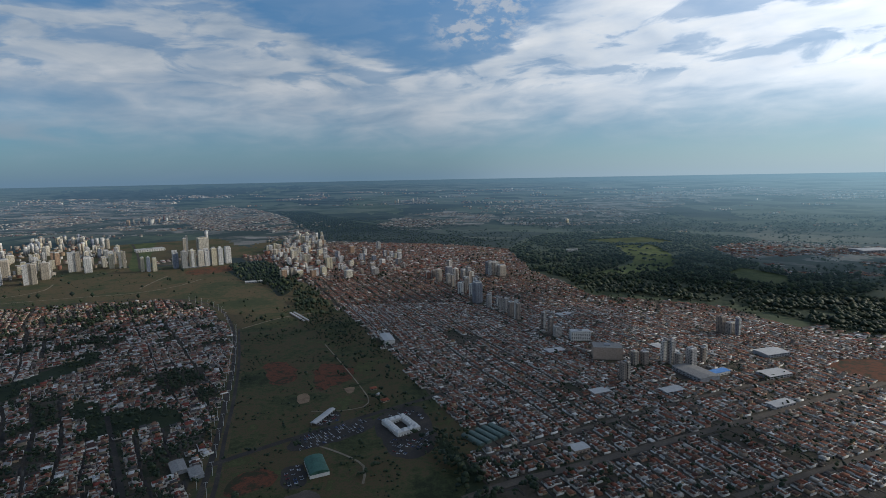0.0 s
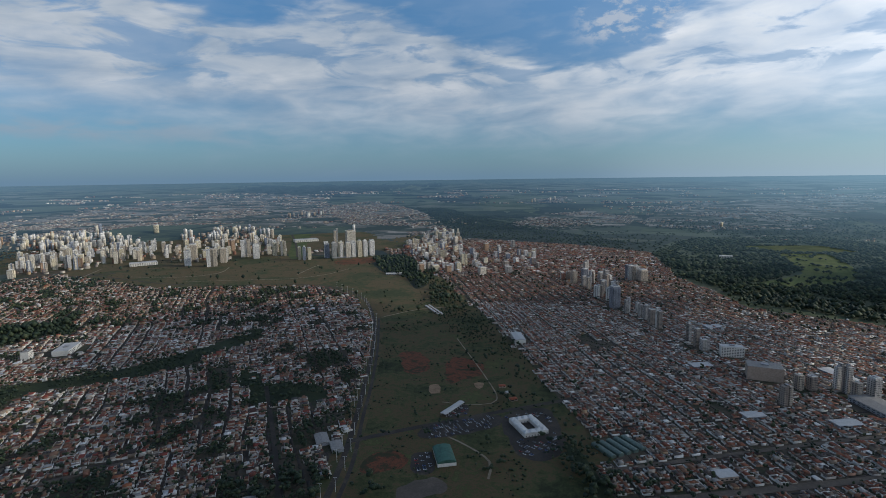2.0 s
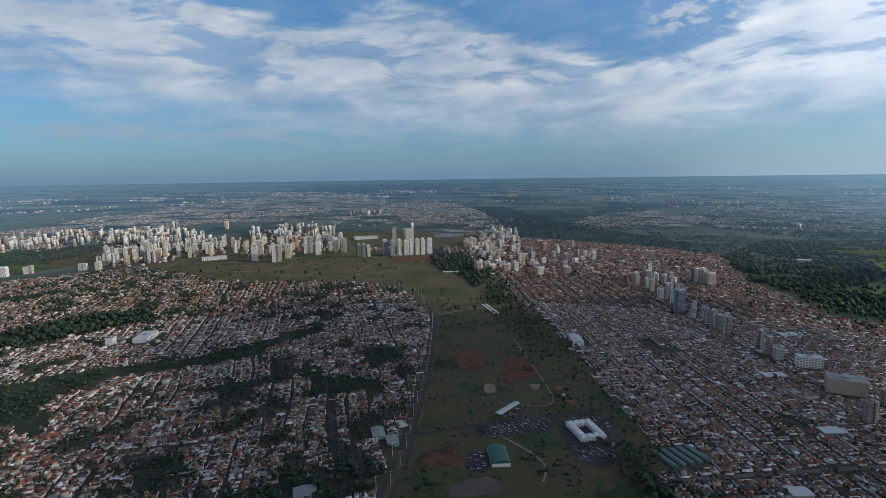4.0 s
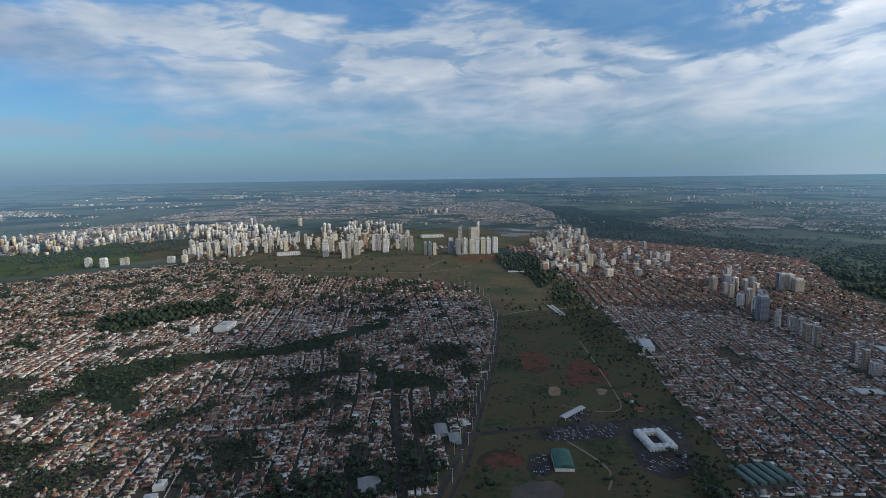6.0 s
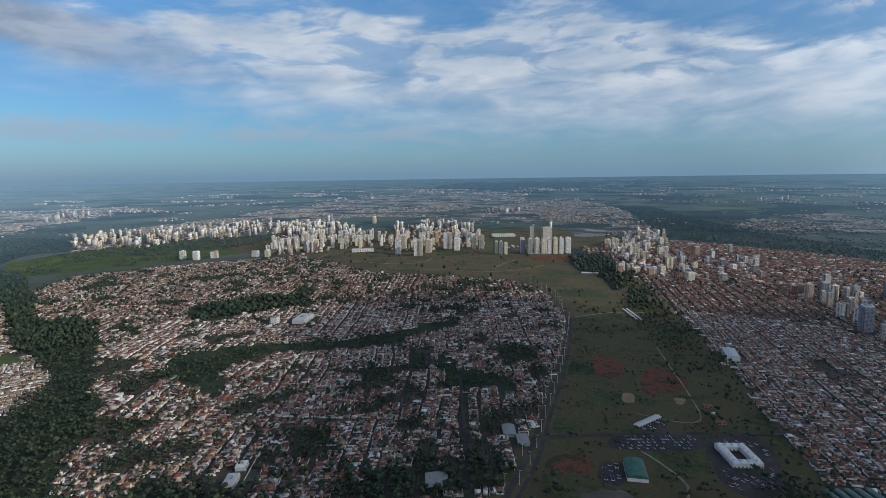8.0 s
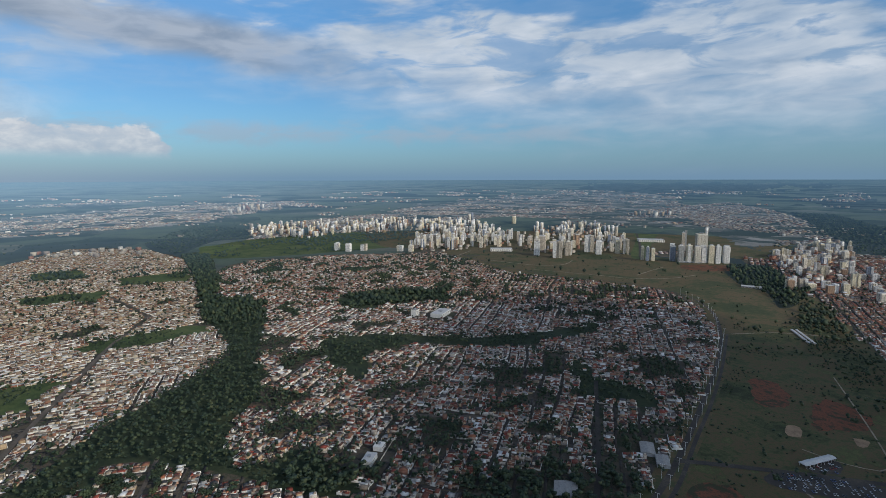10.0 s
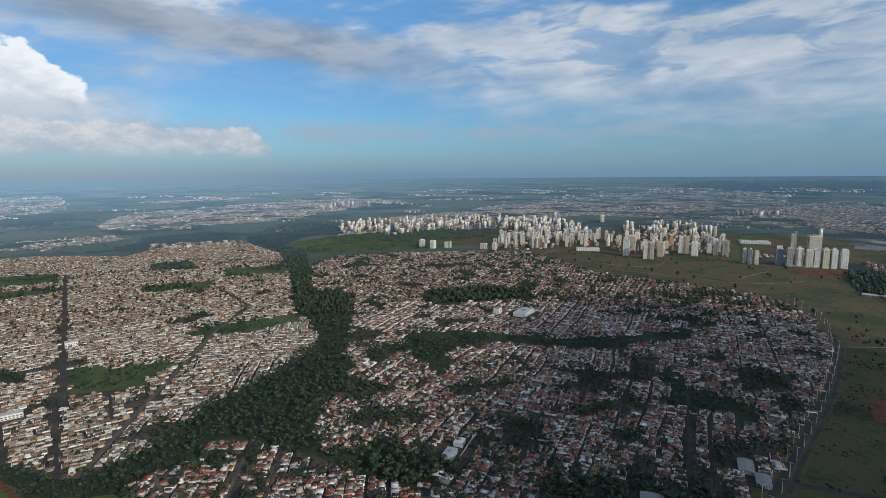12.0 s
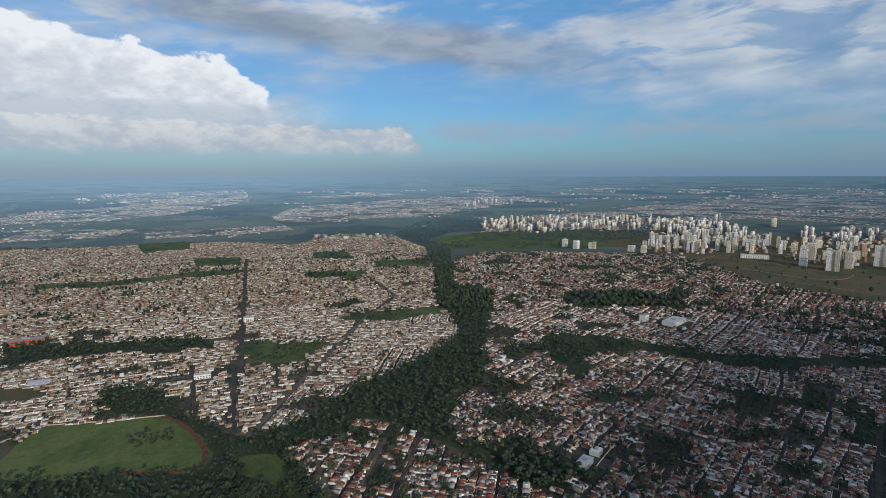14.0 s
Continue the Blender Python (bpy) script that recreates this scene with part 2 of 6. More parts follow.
def facade(name, single, glass=False, stops=None):
    """Painted render with rows of dark window openings 3 m apart, stain streaks and stripes of painted recess shade."""
    m, g, s = surface(name, 0.75)
    base = g.ramp(lot(g, single), stops or TOWER_STOPS, True) if not glass else (0.10, 0.12, 0.15)
    x, y, z = g.split(g.place)
    level = g.math("FRACT", g.math("DIVIDE", z, 3.0))
    side = g.math("FRACT", g.math("DIVIDE", g.math("ADD", x, g.math("MULTIPLY", y, 1.37)), 3.4))
    hole = g.math("MULTIPLY", g.math("MULTIPLY", g.math("GREATER_THAN", level, 0.34), g.math("LESS_THAN", level, 0.80)), g.math("GREATER_THAN", side, 0.52))
    normal = g.split(g.tree.nodes.new("ShaderNodeNewGeometry").outputs["Normal"])
    hole = g.math("MULTIPLY", hole, g.math("LESS_THAN", g.math("ABSOLUTE", normal[2]), 0.5))
    stain = g.noise(g.vec("MULTIPLY", g.place, (0.5, 0.5, 0.06)), 0.6, 5.0, 0.6)
    wall = g.mix(g.span(stain, 0.45, 0.75, 0.0, 0.5), base, g.mix(1.0, base, (0.5, 0.48, 0.46), "MULTIPLY"))
    # dark upright stripes paint the shade of recessed balconies into the wall
    stack = g.math("MULTIPLY", g.math("GREATER_THAN", g.math("FRACT", g.math("DIVIDE", g.math("ADD", g.math("MULTIPLY", x, 1.21), y), 10.2)), 0.70), g.math("LESS_THAN", g.math("ABSOLUTE", normal[2]), 0.5))
    wall = g.mix(g.math("MULTIPLY", stack, 0.35), wall, g.mix(1.0, wall, (0.30, 0.30, 0.32), "MULTIPLY"))
    g.put(s.inputs["Base Color"], g.mix(hole, wall, (0.045, 0.052, 0.06)))
    g.put(s.inputs["Roughness"], g.span(hole, 0.0, 1.0, 0.75, 0.22))
    return m


def plain(name, colour, rough=0.7, metal=0.0, dirt=0.3, scale=0.4):
    return varied(name, [(0.0, colour), (1.0, colour)], True, rough, metal, dirt, scale)


MAT = {
    "yard": soil("yard", [(0.30, (0.022, 0.032, 0.014)), (0.44, (0.042, 0.042, 0.026)), (0.52, (0.080, 0.062, 0.045)), (0.60, (0.058, 0.052, 0.040)), (0.70, (0.13, 0.112, 0.094))], 0.012, 0.13),
    "lawn": soil("lawn", [(0.30, (0.021, 0.026, 0.011)), (0.40, (0.038, 0.046, 0.017)), (0.48, (0.058, 0.060, 0.023)), (0.54, (0.088, 0.056, 0.030)), (0.60, (0.050, 0.052, 0.020)), (0.68, (0.070, 0.080, 0.027)), (0.76, (0.094, 0.066, 0.036))], 0.010, 0.09),
    "dry": soil("dry", [(0.34, (0.032, 0.042, 0.016)), (0.46, (0.056, 0.056, 0.024)), (0.54, (0.098, 0.066, 0.034)), (0.60, (0.062, 0.056, 0.026)), (0.70, (0.042, 0.052, 0.020))], 0.006, 0.06),
    "bright": soil("bright", [(0.34, (0.040, 0.062, 0.020)), (0.5, (0.066, 0.094, 0.026)), (0.62, (0.100, 0.112, 0.040)), (0.72, (0.05, 0.070, 0.022))], 0.010, 0.09),
    "golf": soil("golf", [(0.34, (0.028, 0.044, 0.016)), (0.5, (0.050, 0.072, 0.022)), (0.62, (0.076, 0.088, 0.032)), (0.72, (0.036, 0.050, 0.018))], 0.010, 0.09),
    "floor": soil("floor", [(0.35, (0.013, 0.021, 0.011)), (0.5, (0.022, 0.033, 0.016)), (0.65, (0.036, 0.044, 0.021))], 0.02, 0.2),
    "red": soil("red", [(0.38, (0.031, 0.034, 0.016)), (0.45, (0.066, 0.034, 0.019)), (0.54, (0.144, 0.048, 0.023)), (0.60, (0.090, 0.039, 0.022)), (0.68, (0.039, 0.036, 0.017))], 0.03, 0.12),
    "sand": soil("sand", [(0.35, (0.15, 0.10, 0.062)), (0.6, (0.25, 0.17, 0.105))], 0.08, 0.5),
    "asphalt": soil("asphalt", [(0.35, (0.032, 0.028, 0.025)), (0.55, (0.046, 0.040, 0.035)), (0.68, (0.078, 0.062, 0.048))], 0.03, 0.4, 0.9, 0.02),
    "dusty": soil("dusty", [(0.35, (0.070, 0.058, 0.048)), (0.55, (0.100, 0.082, 0.066)), (0.68, (0.140, 0.112, 0.086))], 0.03, 0.4, 0.9, 0.02),
    "path": soil("path", [(0.35, (0.14, 0.115, 0.08)), (0.6, (0.25, 0.21, 0.155))], 0.05, 0.5),
    "roofs": varied("roofs", ROOF_STOPS, False), "roof": varied("roof", ROOF_STOPS, True),
    "tan_roofs": varied("tan_roofs", TAN_ROOF_STOPS, False), "brown_roofs": varied("brown_roofs", BROWN_ROOF_STOPS, False), "walls": varied("walls", WALL_STOPS, False), "tan_walls": varied("tan_walls", TAN_WALL_STOPS, False), "wall": varied("wall", WALL_STOPS, True),
    "fence": varied("fence", [(0.0, (0.58, 0.55, 0.50)), (0.35, (0.76, 0.74, 0.71)), (0.62, (0.42, 0.38, 0.34)), (0.88, (0.34, 0.20, 0.14))], False),
    "leaves": leaf("leaves", False), "leaf": leaf("leaf", True),
    "bark": plain("bark", (0.10, 0.075, 0.055), 0.9), "facade": facade("facade", True), "facades": facade("facades", False), "facade_brown": facade("facade_brown", True, stops=SHADED_TOWER_STOPS), "glass_wall": facade("glass_wall", True, True),
    "roof_deck": plain("roof_deck", (0.26, 0.25, 0.24), 0.9), "white_roof": plain("white_roof", (0.44, 0.43, 0.42), 0.55, 0.0, 0.18),
    "tent": plain("tent", (0.58, 0.58, 0.57), 0.5, 0.0, 0.25), "white": plain("white", (0.64, 0.62, 0.58), 0.6, 0.0, 0.2), "beige": plain("beige", (0.40, 0.32, 0.26), 0.8), "grey": plain("grey", (0.30, 0.31, 0.33), 0.7),
    "green_roof": plain("green_roof", (0.055, 0.125, 0.095), 0.6, 0.0, 0.35, 0.15), "pale_green": plain("pale_green", (0.115, 0.160, 0.140), 0.6, 0.0, 0.35), "blue_roof": plain("blue_roof", (0.07, 0.22, 0.52), 0.5, 0.0, 0.2),
    "terracotta": plain("terracotta", (0.27, 0.085, 0.045), 0.85), "brick_red": plain("brick_red", (0.32, 0.10, 0.06), 0.85),
    "glass": plain("glass", (0.03, 0.035, 0.04), 0.12, 0.0, 0.05), "door": plain("door", (0.14, 0.09, 0.06), 0.6), "tyre": plain("tyre", (0.02, 0.02, 0.02), 0.9),
    "paint": varied("paint", [(0.0, (0.62, 0.62, 0.63)), (0.20, (0.36, 0.37, 0.39)), (0.46, (0.05, 0.05, 0.055)), (0.66, (0.55, 0.56, 0.58)), (0.80, (0.30, 0.03, 0.03)), (0.88, (0.08, 0.12, 0.28))], True, 0.3, 0.1, 0.05),
    "cloud": plain("cloud", (0.82, 0.83, 0.85), 1.0, 0.0, 0.1, 0.02),
    "galvanised": plain("galvanised", (0.72, 0.71, 0.68), 0.5, 0.1), "chrome": plain("chrome", (0.6, 0.6, 0.6), 0.25, 0.9, 0.05),
}


NEAR, RIM, HAZE_FROM = 3600.0, 4860.0, 1800.0


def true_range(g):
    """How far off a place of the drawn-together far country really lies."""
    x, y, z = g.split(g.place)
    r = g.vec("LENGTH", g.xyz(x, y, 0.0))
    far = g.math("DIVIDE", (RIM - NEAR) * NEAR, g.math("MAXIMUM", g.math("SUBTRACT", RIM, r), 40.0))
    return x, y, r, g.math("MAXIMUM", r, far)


def far_ground(name, stops, big=0.0008, small=0.006, fields=0.24):
    """Far country with painted haze: patches, field blocks and flecks through one ramp."""
    m, g, s = surface(name, 1.0)
    x, y, r, true_r = true_range(g)
    k = g.math("DIVIDE", true_r, r)
    plan = g.xyz(g.math("MULTIPLY", x, k), g.math("MULTIPLY", y, k), 0.0)
    a = g.noise(plan, big, 6.0, 0.6, 0.8)
    patch = g.split(g.cells(g.vec("ADD", plan, g.xyz(g.math("MULTIPLY", a, 800.0), 0.0, 0.0)), big * 1.9))[0]
    fleck = g.noise(plan, small, 5.0, 0.7)
    f = g.math("ADD", g.math("MULTIPLY", a, 0.76 - fields), g.math("ADD", g.math("MULTIPLY", patch, fields), g.math("MULTIPLY", fleck, 0.24)))
    g.put(s.inputs["Base Color"], g.ramp(f, stops))
    painted_haze(g, s, g.span(f, 0.42, 0.60))
    return m


def painted_haze(g, s, light=0.5):
    """Haze painted as emission: grows towards the rim, stronger towards the sun and west."""
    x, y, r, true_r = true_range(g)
    far = g.math("SUBTRACT", 1.0, g.math("EXPONENT", g.math("DIVIDE", g.math("SUBTRACT", HAZE_FROM, g.math("MAXIMUM", true_r, HAZE_FROM)), 5200.0)))
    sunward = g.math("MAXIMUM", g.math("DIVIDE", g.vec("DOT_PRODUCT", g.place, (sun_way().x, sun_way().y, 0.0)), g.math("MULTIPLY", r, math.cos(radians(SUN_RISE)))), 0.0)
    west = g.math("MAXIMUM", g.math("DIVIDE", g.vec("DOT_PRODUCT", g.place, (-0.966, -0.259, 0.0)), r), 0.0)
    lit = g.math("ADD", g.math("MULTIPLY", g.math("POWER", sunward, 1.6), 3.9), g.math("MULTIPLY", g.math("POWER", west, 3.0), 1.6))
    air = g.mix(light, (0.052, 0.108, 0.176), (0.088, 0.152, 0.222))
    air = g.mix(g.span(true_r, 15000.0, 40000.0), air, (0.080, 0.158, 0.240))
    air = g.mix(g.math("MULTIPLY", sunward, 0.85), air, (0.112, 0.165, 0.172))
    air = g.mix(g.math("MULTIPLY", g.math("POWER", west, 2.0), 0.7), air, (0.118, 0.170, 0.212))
    # the surface itself glows to stand in for haze
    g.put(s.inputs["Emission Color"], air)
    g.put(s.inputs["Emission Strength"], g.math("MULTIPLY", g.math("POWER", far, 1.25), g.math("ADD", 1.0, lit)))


def country_material():
    m, g, s = surface("country", 0.97)
    a = g.noise(g.place, 0.0028, 6.0, 0.6, 0.8)
    patch = g.split(g.cells(g.place, 0.0058))[0]
    b = g.noise(g.place, 0.06, 6.0, 0.65)
    f = g.math("ADD", g.math("MULTIPLY", a, 0.55), g.math("ADD", g.math("MULTIPLY", patch, 0.2), g.math("MULTIPLY", b, 0.25)))
    g.put(s.inputs["Base Color"], g.ramp(f, [(0.34, (0.020, 0.033, 0.018)), (0.44, (0.036, 0.052, 0.027)), (0.53, (0.066, 0.082, 0.042)), (0.60, (0.044, 0.058, 0.031)), (0.72, (0.105, 0.092, 0.064))]))
    return m


MAT["country"] = country_material()
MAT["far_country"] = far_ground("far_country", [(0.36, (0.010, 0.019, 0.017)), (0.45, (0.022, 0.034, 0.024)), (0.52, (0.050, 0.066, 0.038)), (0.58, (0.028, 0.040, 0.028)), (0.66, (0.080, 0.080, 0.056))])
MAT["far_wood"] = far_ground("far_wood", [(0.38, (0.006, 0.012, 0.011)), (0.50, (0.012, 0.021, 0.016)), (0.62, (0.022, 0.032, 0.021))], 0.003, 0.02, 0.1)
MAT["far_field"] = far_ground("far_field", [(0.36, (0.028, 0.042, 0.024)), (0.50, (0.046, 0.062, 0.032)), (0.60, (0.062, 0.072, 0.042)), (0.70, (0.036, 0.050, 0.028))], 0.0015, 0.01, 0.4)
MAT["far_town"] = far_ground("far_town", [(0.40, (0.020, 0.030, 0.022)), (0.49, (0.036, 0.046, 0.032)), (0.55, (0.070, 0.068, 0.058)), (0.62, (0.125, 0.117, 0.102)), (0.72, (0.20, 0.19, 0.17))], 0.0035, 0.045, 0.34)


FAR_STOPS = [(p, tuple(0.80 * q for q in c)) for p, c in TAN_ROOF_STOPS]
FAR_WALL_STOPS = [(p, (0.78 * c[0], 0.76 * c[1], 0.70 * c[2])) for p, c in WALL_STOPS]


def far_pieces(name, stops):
    """Roofs, walls and crowns of the far backdrop, with the same haze as emission."""
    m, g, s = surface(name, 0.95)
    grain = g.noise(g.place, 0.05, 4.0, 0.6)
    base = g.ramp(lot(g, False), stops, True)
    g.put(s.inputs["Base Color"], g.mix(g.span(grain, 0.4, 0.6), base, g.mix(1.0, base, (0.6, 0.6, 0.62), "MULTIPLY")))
    painted_haze(g, s)
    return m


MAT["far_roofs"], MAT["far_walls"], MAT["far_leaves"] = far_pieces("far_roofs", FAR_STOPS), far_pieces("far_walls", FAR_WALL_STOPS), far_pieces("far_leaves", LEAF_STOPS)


# ---- the plan: outlines on the ground in metres ----
DISTRICTS = {
    'suburb_east': [(-1042, 368), (-1212, 463), (-1508, 469), (-2130, 678), (-2187, 957), (-2062, 1214), (-1932, 1438), (-1735, 1573), (-1390, 1481), (-1089, 1574), (-832, 1615), (-647, 1463), (-516, 1249), (-428, 1032), (-367, 844), (-326, 708), (-293, 590), (-274, 484), (-260, 427), (-665, 186), (-782, 226), (-826, 277), (-833, 328)],
    'suburb_west': [(-1644, 471), (-2120, 607), (-2301, 795), (-2220, 1184), (-2097, 1403), (-1904, 1694), (-1556, 1587), (-1330, 1634), (-1095, 1594), (-360, 560), (-443, 258), (-497, 273), (-613, 229), (-671, 191), (-756, 225), (-939, 325), (-1074, 372), (-1245, 461), (-1425, 510)],
    'suburb_south': [(-554, 16), (-687, -36), (-704, -14), (-710, 51), (-758, 61), (-743, 95), (-684, 146), (-641, 183), (-591, 206), (-546, 229), (-483, 273)],
    'plain_town': [(-3037, -1425), (-3029, -1059), (-3058, -397), (-2827, -41), (-3293, 222), (-3041, 529), (-2522, 592), (-1910, 480), (-1536, 395), (-1359, 381), (-1230, 323), (-1194, 359), (-1127, 342), (-1011, 253), (-1338, 141), (-895, -23), (-742, -75), (-839, -180), (-960, -256), (-978, -321), (-922, -328), (-834, -210), (-845, -318), (-854, -372), (-796, -375), (-787, -397)],
    'slope_town': [(-1327, 139), (-1297, 363), (-1171, 352), (-1042, 273), (-939, 159), (-869, 69), (-780, -6), (-745, -75), (-895, -23)],
    'grid_town': [(-856, 2240), (-787, 2775), (-515, 2931), (-12, 2864), (370, 2531), (324, 1992), (407, 1746), (446, 1548), (590, 1487), (750, 1390), (786, 1273), (839, 1150), (875, 1014), (486, 544), (50, 556), (0, 674), (-92, 950), (-289, 1428), (-509, 1842)],
    'grid_town_far': [(754, 1155), (1096, 1280), (889, 1030), (832, 1089)],
}
FAR_TOWNS = {
    'a': [(-4067, -1895), (-4131, -1634), (-3489, -1357), (-3374, -1579)],
    'b': [(-4022, -1527), (-3952, -1073), (-3483, -1068), (-3469, -1293)],
    'c': [(-3663, -949), (-3978, -130), (-3624, -48), (-3406, -440), (-3361, -858)],
    'd': [(-5387, -2498), (-6605, -2433), (-7048, -1524), (-5602, -1067), (-4810, -1463), (-4635, -2155)],
    'e': [(-4822, -248), (-6181, -72), (-7470, 1307), (-8068, 2313), (-7836, 3460), (-5989, 2426), (-4664, 1230), (-4130, 281), (-4388, -184)],
    'f': [(-11765, -3536), (-13523, -1306), (-9815, -861), (-7161, -768), (-5777, -1100), (-6287, -1528), (-9761, -3101)],
    'g': [(-8954, 80), (-10176, 1783), (-9006, 1774), (-8454, 244)],
    'h': [(-4345, 2593), (-5383, 4055), (-6535, 6488), (-7362, 9801), (-6922, 11588), (-4735, 9204), (-1828, 3955), (-2039, 3579), (-2980, 3959), (-3775, 4057), (-3641, 3074)],
    'i': [(-3125, 6074), (-3208, 7769), (-2183, 6371), (-1300, 4698), (-775, 3454), (-977, 3287), (-1032, 2833), (-1226, 3064), (-1698, 3725)],
    'j': [(-552, 3972), (-313, 5088), (139, 5630), (475, 4914), (333, 3959), (101, 3782), (-183, 3547)],
    'k': [(-824, 7829), (-218, 9551), (-232, 7675), (-672, 6977)],
    'l': [(385, 4699), (1216, 5264), (1505, 4455), (1069, 3750), (481, 3856)],
    'm': [(1269, 2511), (1655, 2722), (2030, 2405), (1471, 1732), (1210, 1810), (1209, 2052)],
    'q': [(1078, 3930), (1381, 3726), (2084, 5187), (4549, 8278), (5354, 6410), (7263, 8710), (6638, 12095), (3147, 9051), (791, 6333), (527, 4048)],
    'n': [(-1000, 2577), (-948, 2873), (-618, 3030), (-270, 2909), (80, 2744), (377, 2568), (327, 2198), (-61, 1991), (-522, 1837), (-676, 2054)],
    'o': [(-1274, 2321), (-1123, 2648), (-1620, 3505), (-1892, 3536)],
    'p': [(-3121, 1078), (-2949, 2174), (-2331, 1790), (-1943, 1849), (-1739, 1973), (-1575, 2269), (-2689, 3837), (-3440, 3863), (-4483, 3617), (-4428, 2352), (-3871, 1382)],
}
WOODS = {
    'gallery': [(-2694, 617), (-2659, 731), (-2012, 576), (-1647, 462), (-1558, 548), (-1353, 518), (-1235, 458), (-1073, 378), (-933, 346), (-792, 255), (-748, 218), (-668, 201), (-627, 234), (-650, 267), (-538, 303), (-495, 279), (-546, 229), (-591, 206), (-641, 183), (-684, 146), (-743, 95), (-758, 61), (-713, 39), (-687, -36), (-571, 4), (-552, 3), (-645, -332), (-716, -364), (-684, -233), (-668, -148), (-676, -125), (-712, -125), (-770, -153), (-843, -216), (-863, -267), (-908, -331), (-986, -332), (-952, -245), (-836, -172), (-748, -98), (-750, -61), (-780, -6), (-864, 69), (-939, 159), (-1011, 253), (-1127, 342), (-1332, 365), (-1464, 376), (-1909, 484)],
    'park_side': [(-690, 2040), (-530, 1740), (-370, 1330), (-235, 1030), (-160, 890), (-90, 760), (-45, 690), (-10, 625), (52, 661), (23, 729), (-29, 848), (-98, 1030), (-199, 1255), (-314, 1498), (-502, 1872), (-626, 2079)],
    'strip_a': [(-1256, -611), (-1301, -569), (-1263, -406), (-1254, -257), (-1180, -172), (-1156, -271), (-1184, -433), (-1162, -531), (-1159, -567)],
    'strip_b': [(-1193, -131), (-1141, 51), (-1016, -4), (-1060, -115)],
    'strip_c': [(-2034, -854), (-2017, -630), (-2156, -346), (-2088, -117), (-2005, -415), (-1913, -632), (-1926, -826)],
    'strip_d': [(-2027, 7), (-1983, 234), (-1845, 198), (-1902, 6)],
    'strip_e': [(-1423, 782), (-1414, 952), (-1284, 1072), (-1187, 975), (-1248, 878), (-1258, 709)],
    'strip_f': [(-1065, 559), (-989, 671), (-846, 808), (-766, 1030), (-755, 1116), (-693, 1028), (-780, 773), (-901, 678), (-908, 553), (-782, 467), (-901, 457), (-1037, 504)],
    'strip_g': [(-1407, 755), (-1400, 864), (-1244, 845), (-1234, 758), (-1310, 715)],
    'strip_h': [(-1365, 85), (-1374, 329), (-1277, 350), (-1281, 219), (-1282, 107)],
    'strip_i': [(-2490, -460), (-2465, -263), (-2245, -241), (-2268, -415)],
    'strip_j': [(-2535, 45), (-2506, 207), (-2282, 193), (-2341, 48)],
    'strip_k': [(-3094, -841), (-3116, -585), (-2803, -528), (-2765, -735)],
    'strip_m': [(-2208, 285), (-2201, 523), (-2006, 486), (-2039, 280)],
    'grove_a': [(-628, 842), (-584, 842), (-477, 718), (-524, 720)],
    'grove_b': [(-543, 774), (-502, 819), (-396, 789), (-416, 746), (-480, 712)],
    'corner': [(-11, 698), (8, 674), (40, 592), (57, 558), (42, 532), (6, 570)],
    'valley': [(345, 2020), (314, 2522), (610, 3228), (1244, 3353), (1682, 2767), (1250, 2493), (1209, 2052), (1210, 1810), (1471, 1732), (1330, 1240), (1040, 1090), (915, 1130), (850, 1290), (790, 1420), (620, 1520), (470, 1650), (420, 1800)],
    'ridge': [(-1913, 6133), (-1529, 6046), (-746, 4443), (-278, 3713), (237, 2998), (216, 2699), (-189, 2924), (-686, 3123), (-1158, 4243)],
    'club_wood': [(-2917, 1113), (-3083, 1641), (-2919, 2152), (-2589, 1967), (-2554, 1635), (-2596, 1249)],
    'belt_wood': [(-922, 2239), (-810, 2376), (-636, 2074), (-508, 1754), (-515, 1626), (-616, 1811), (-737, 1904)],
    'tower_wood': [(-4353, 1148), (-3747, 1293), (-3173, 1133), (-3175, 910), (-2748, 599), (-3282, 571), (-3893, 850)],
}
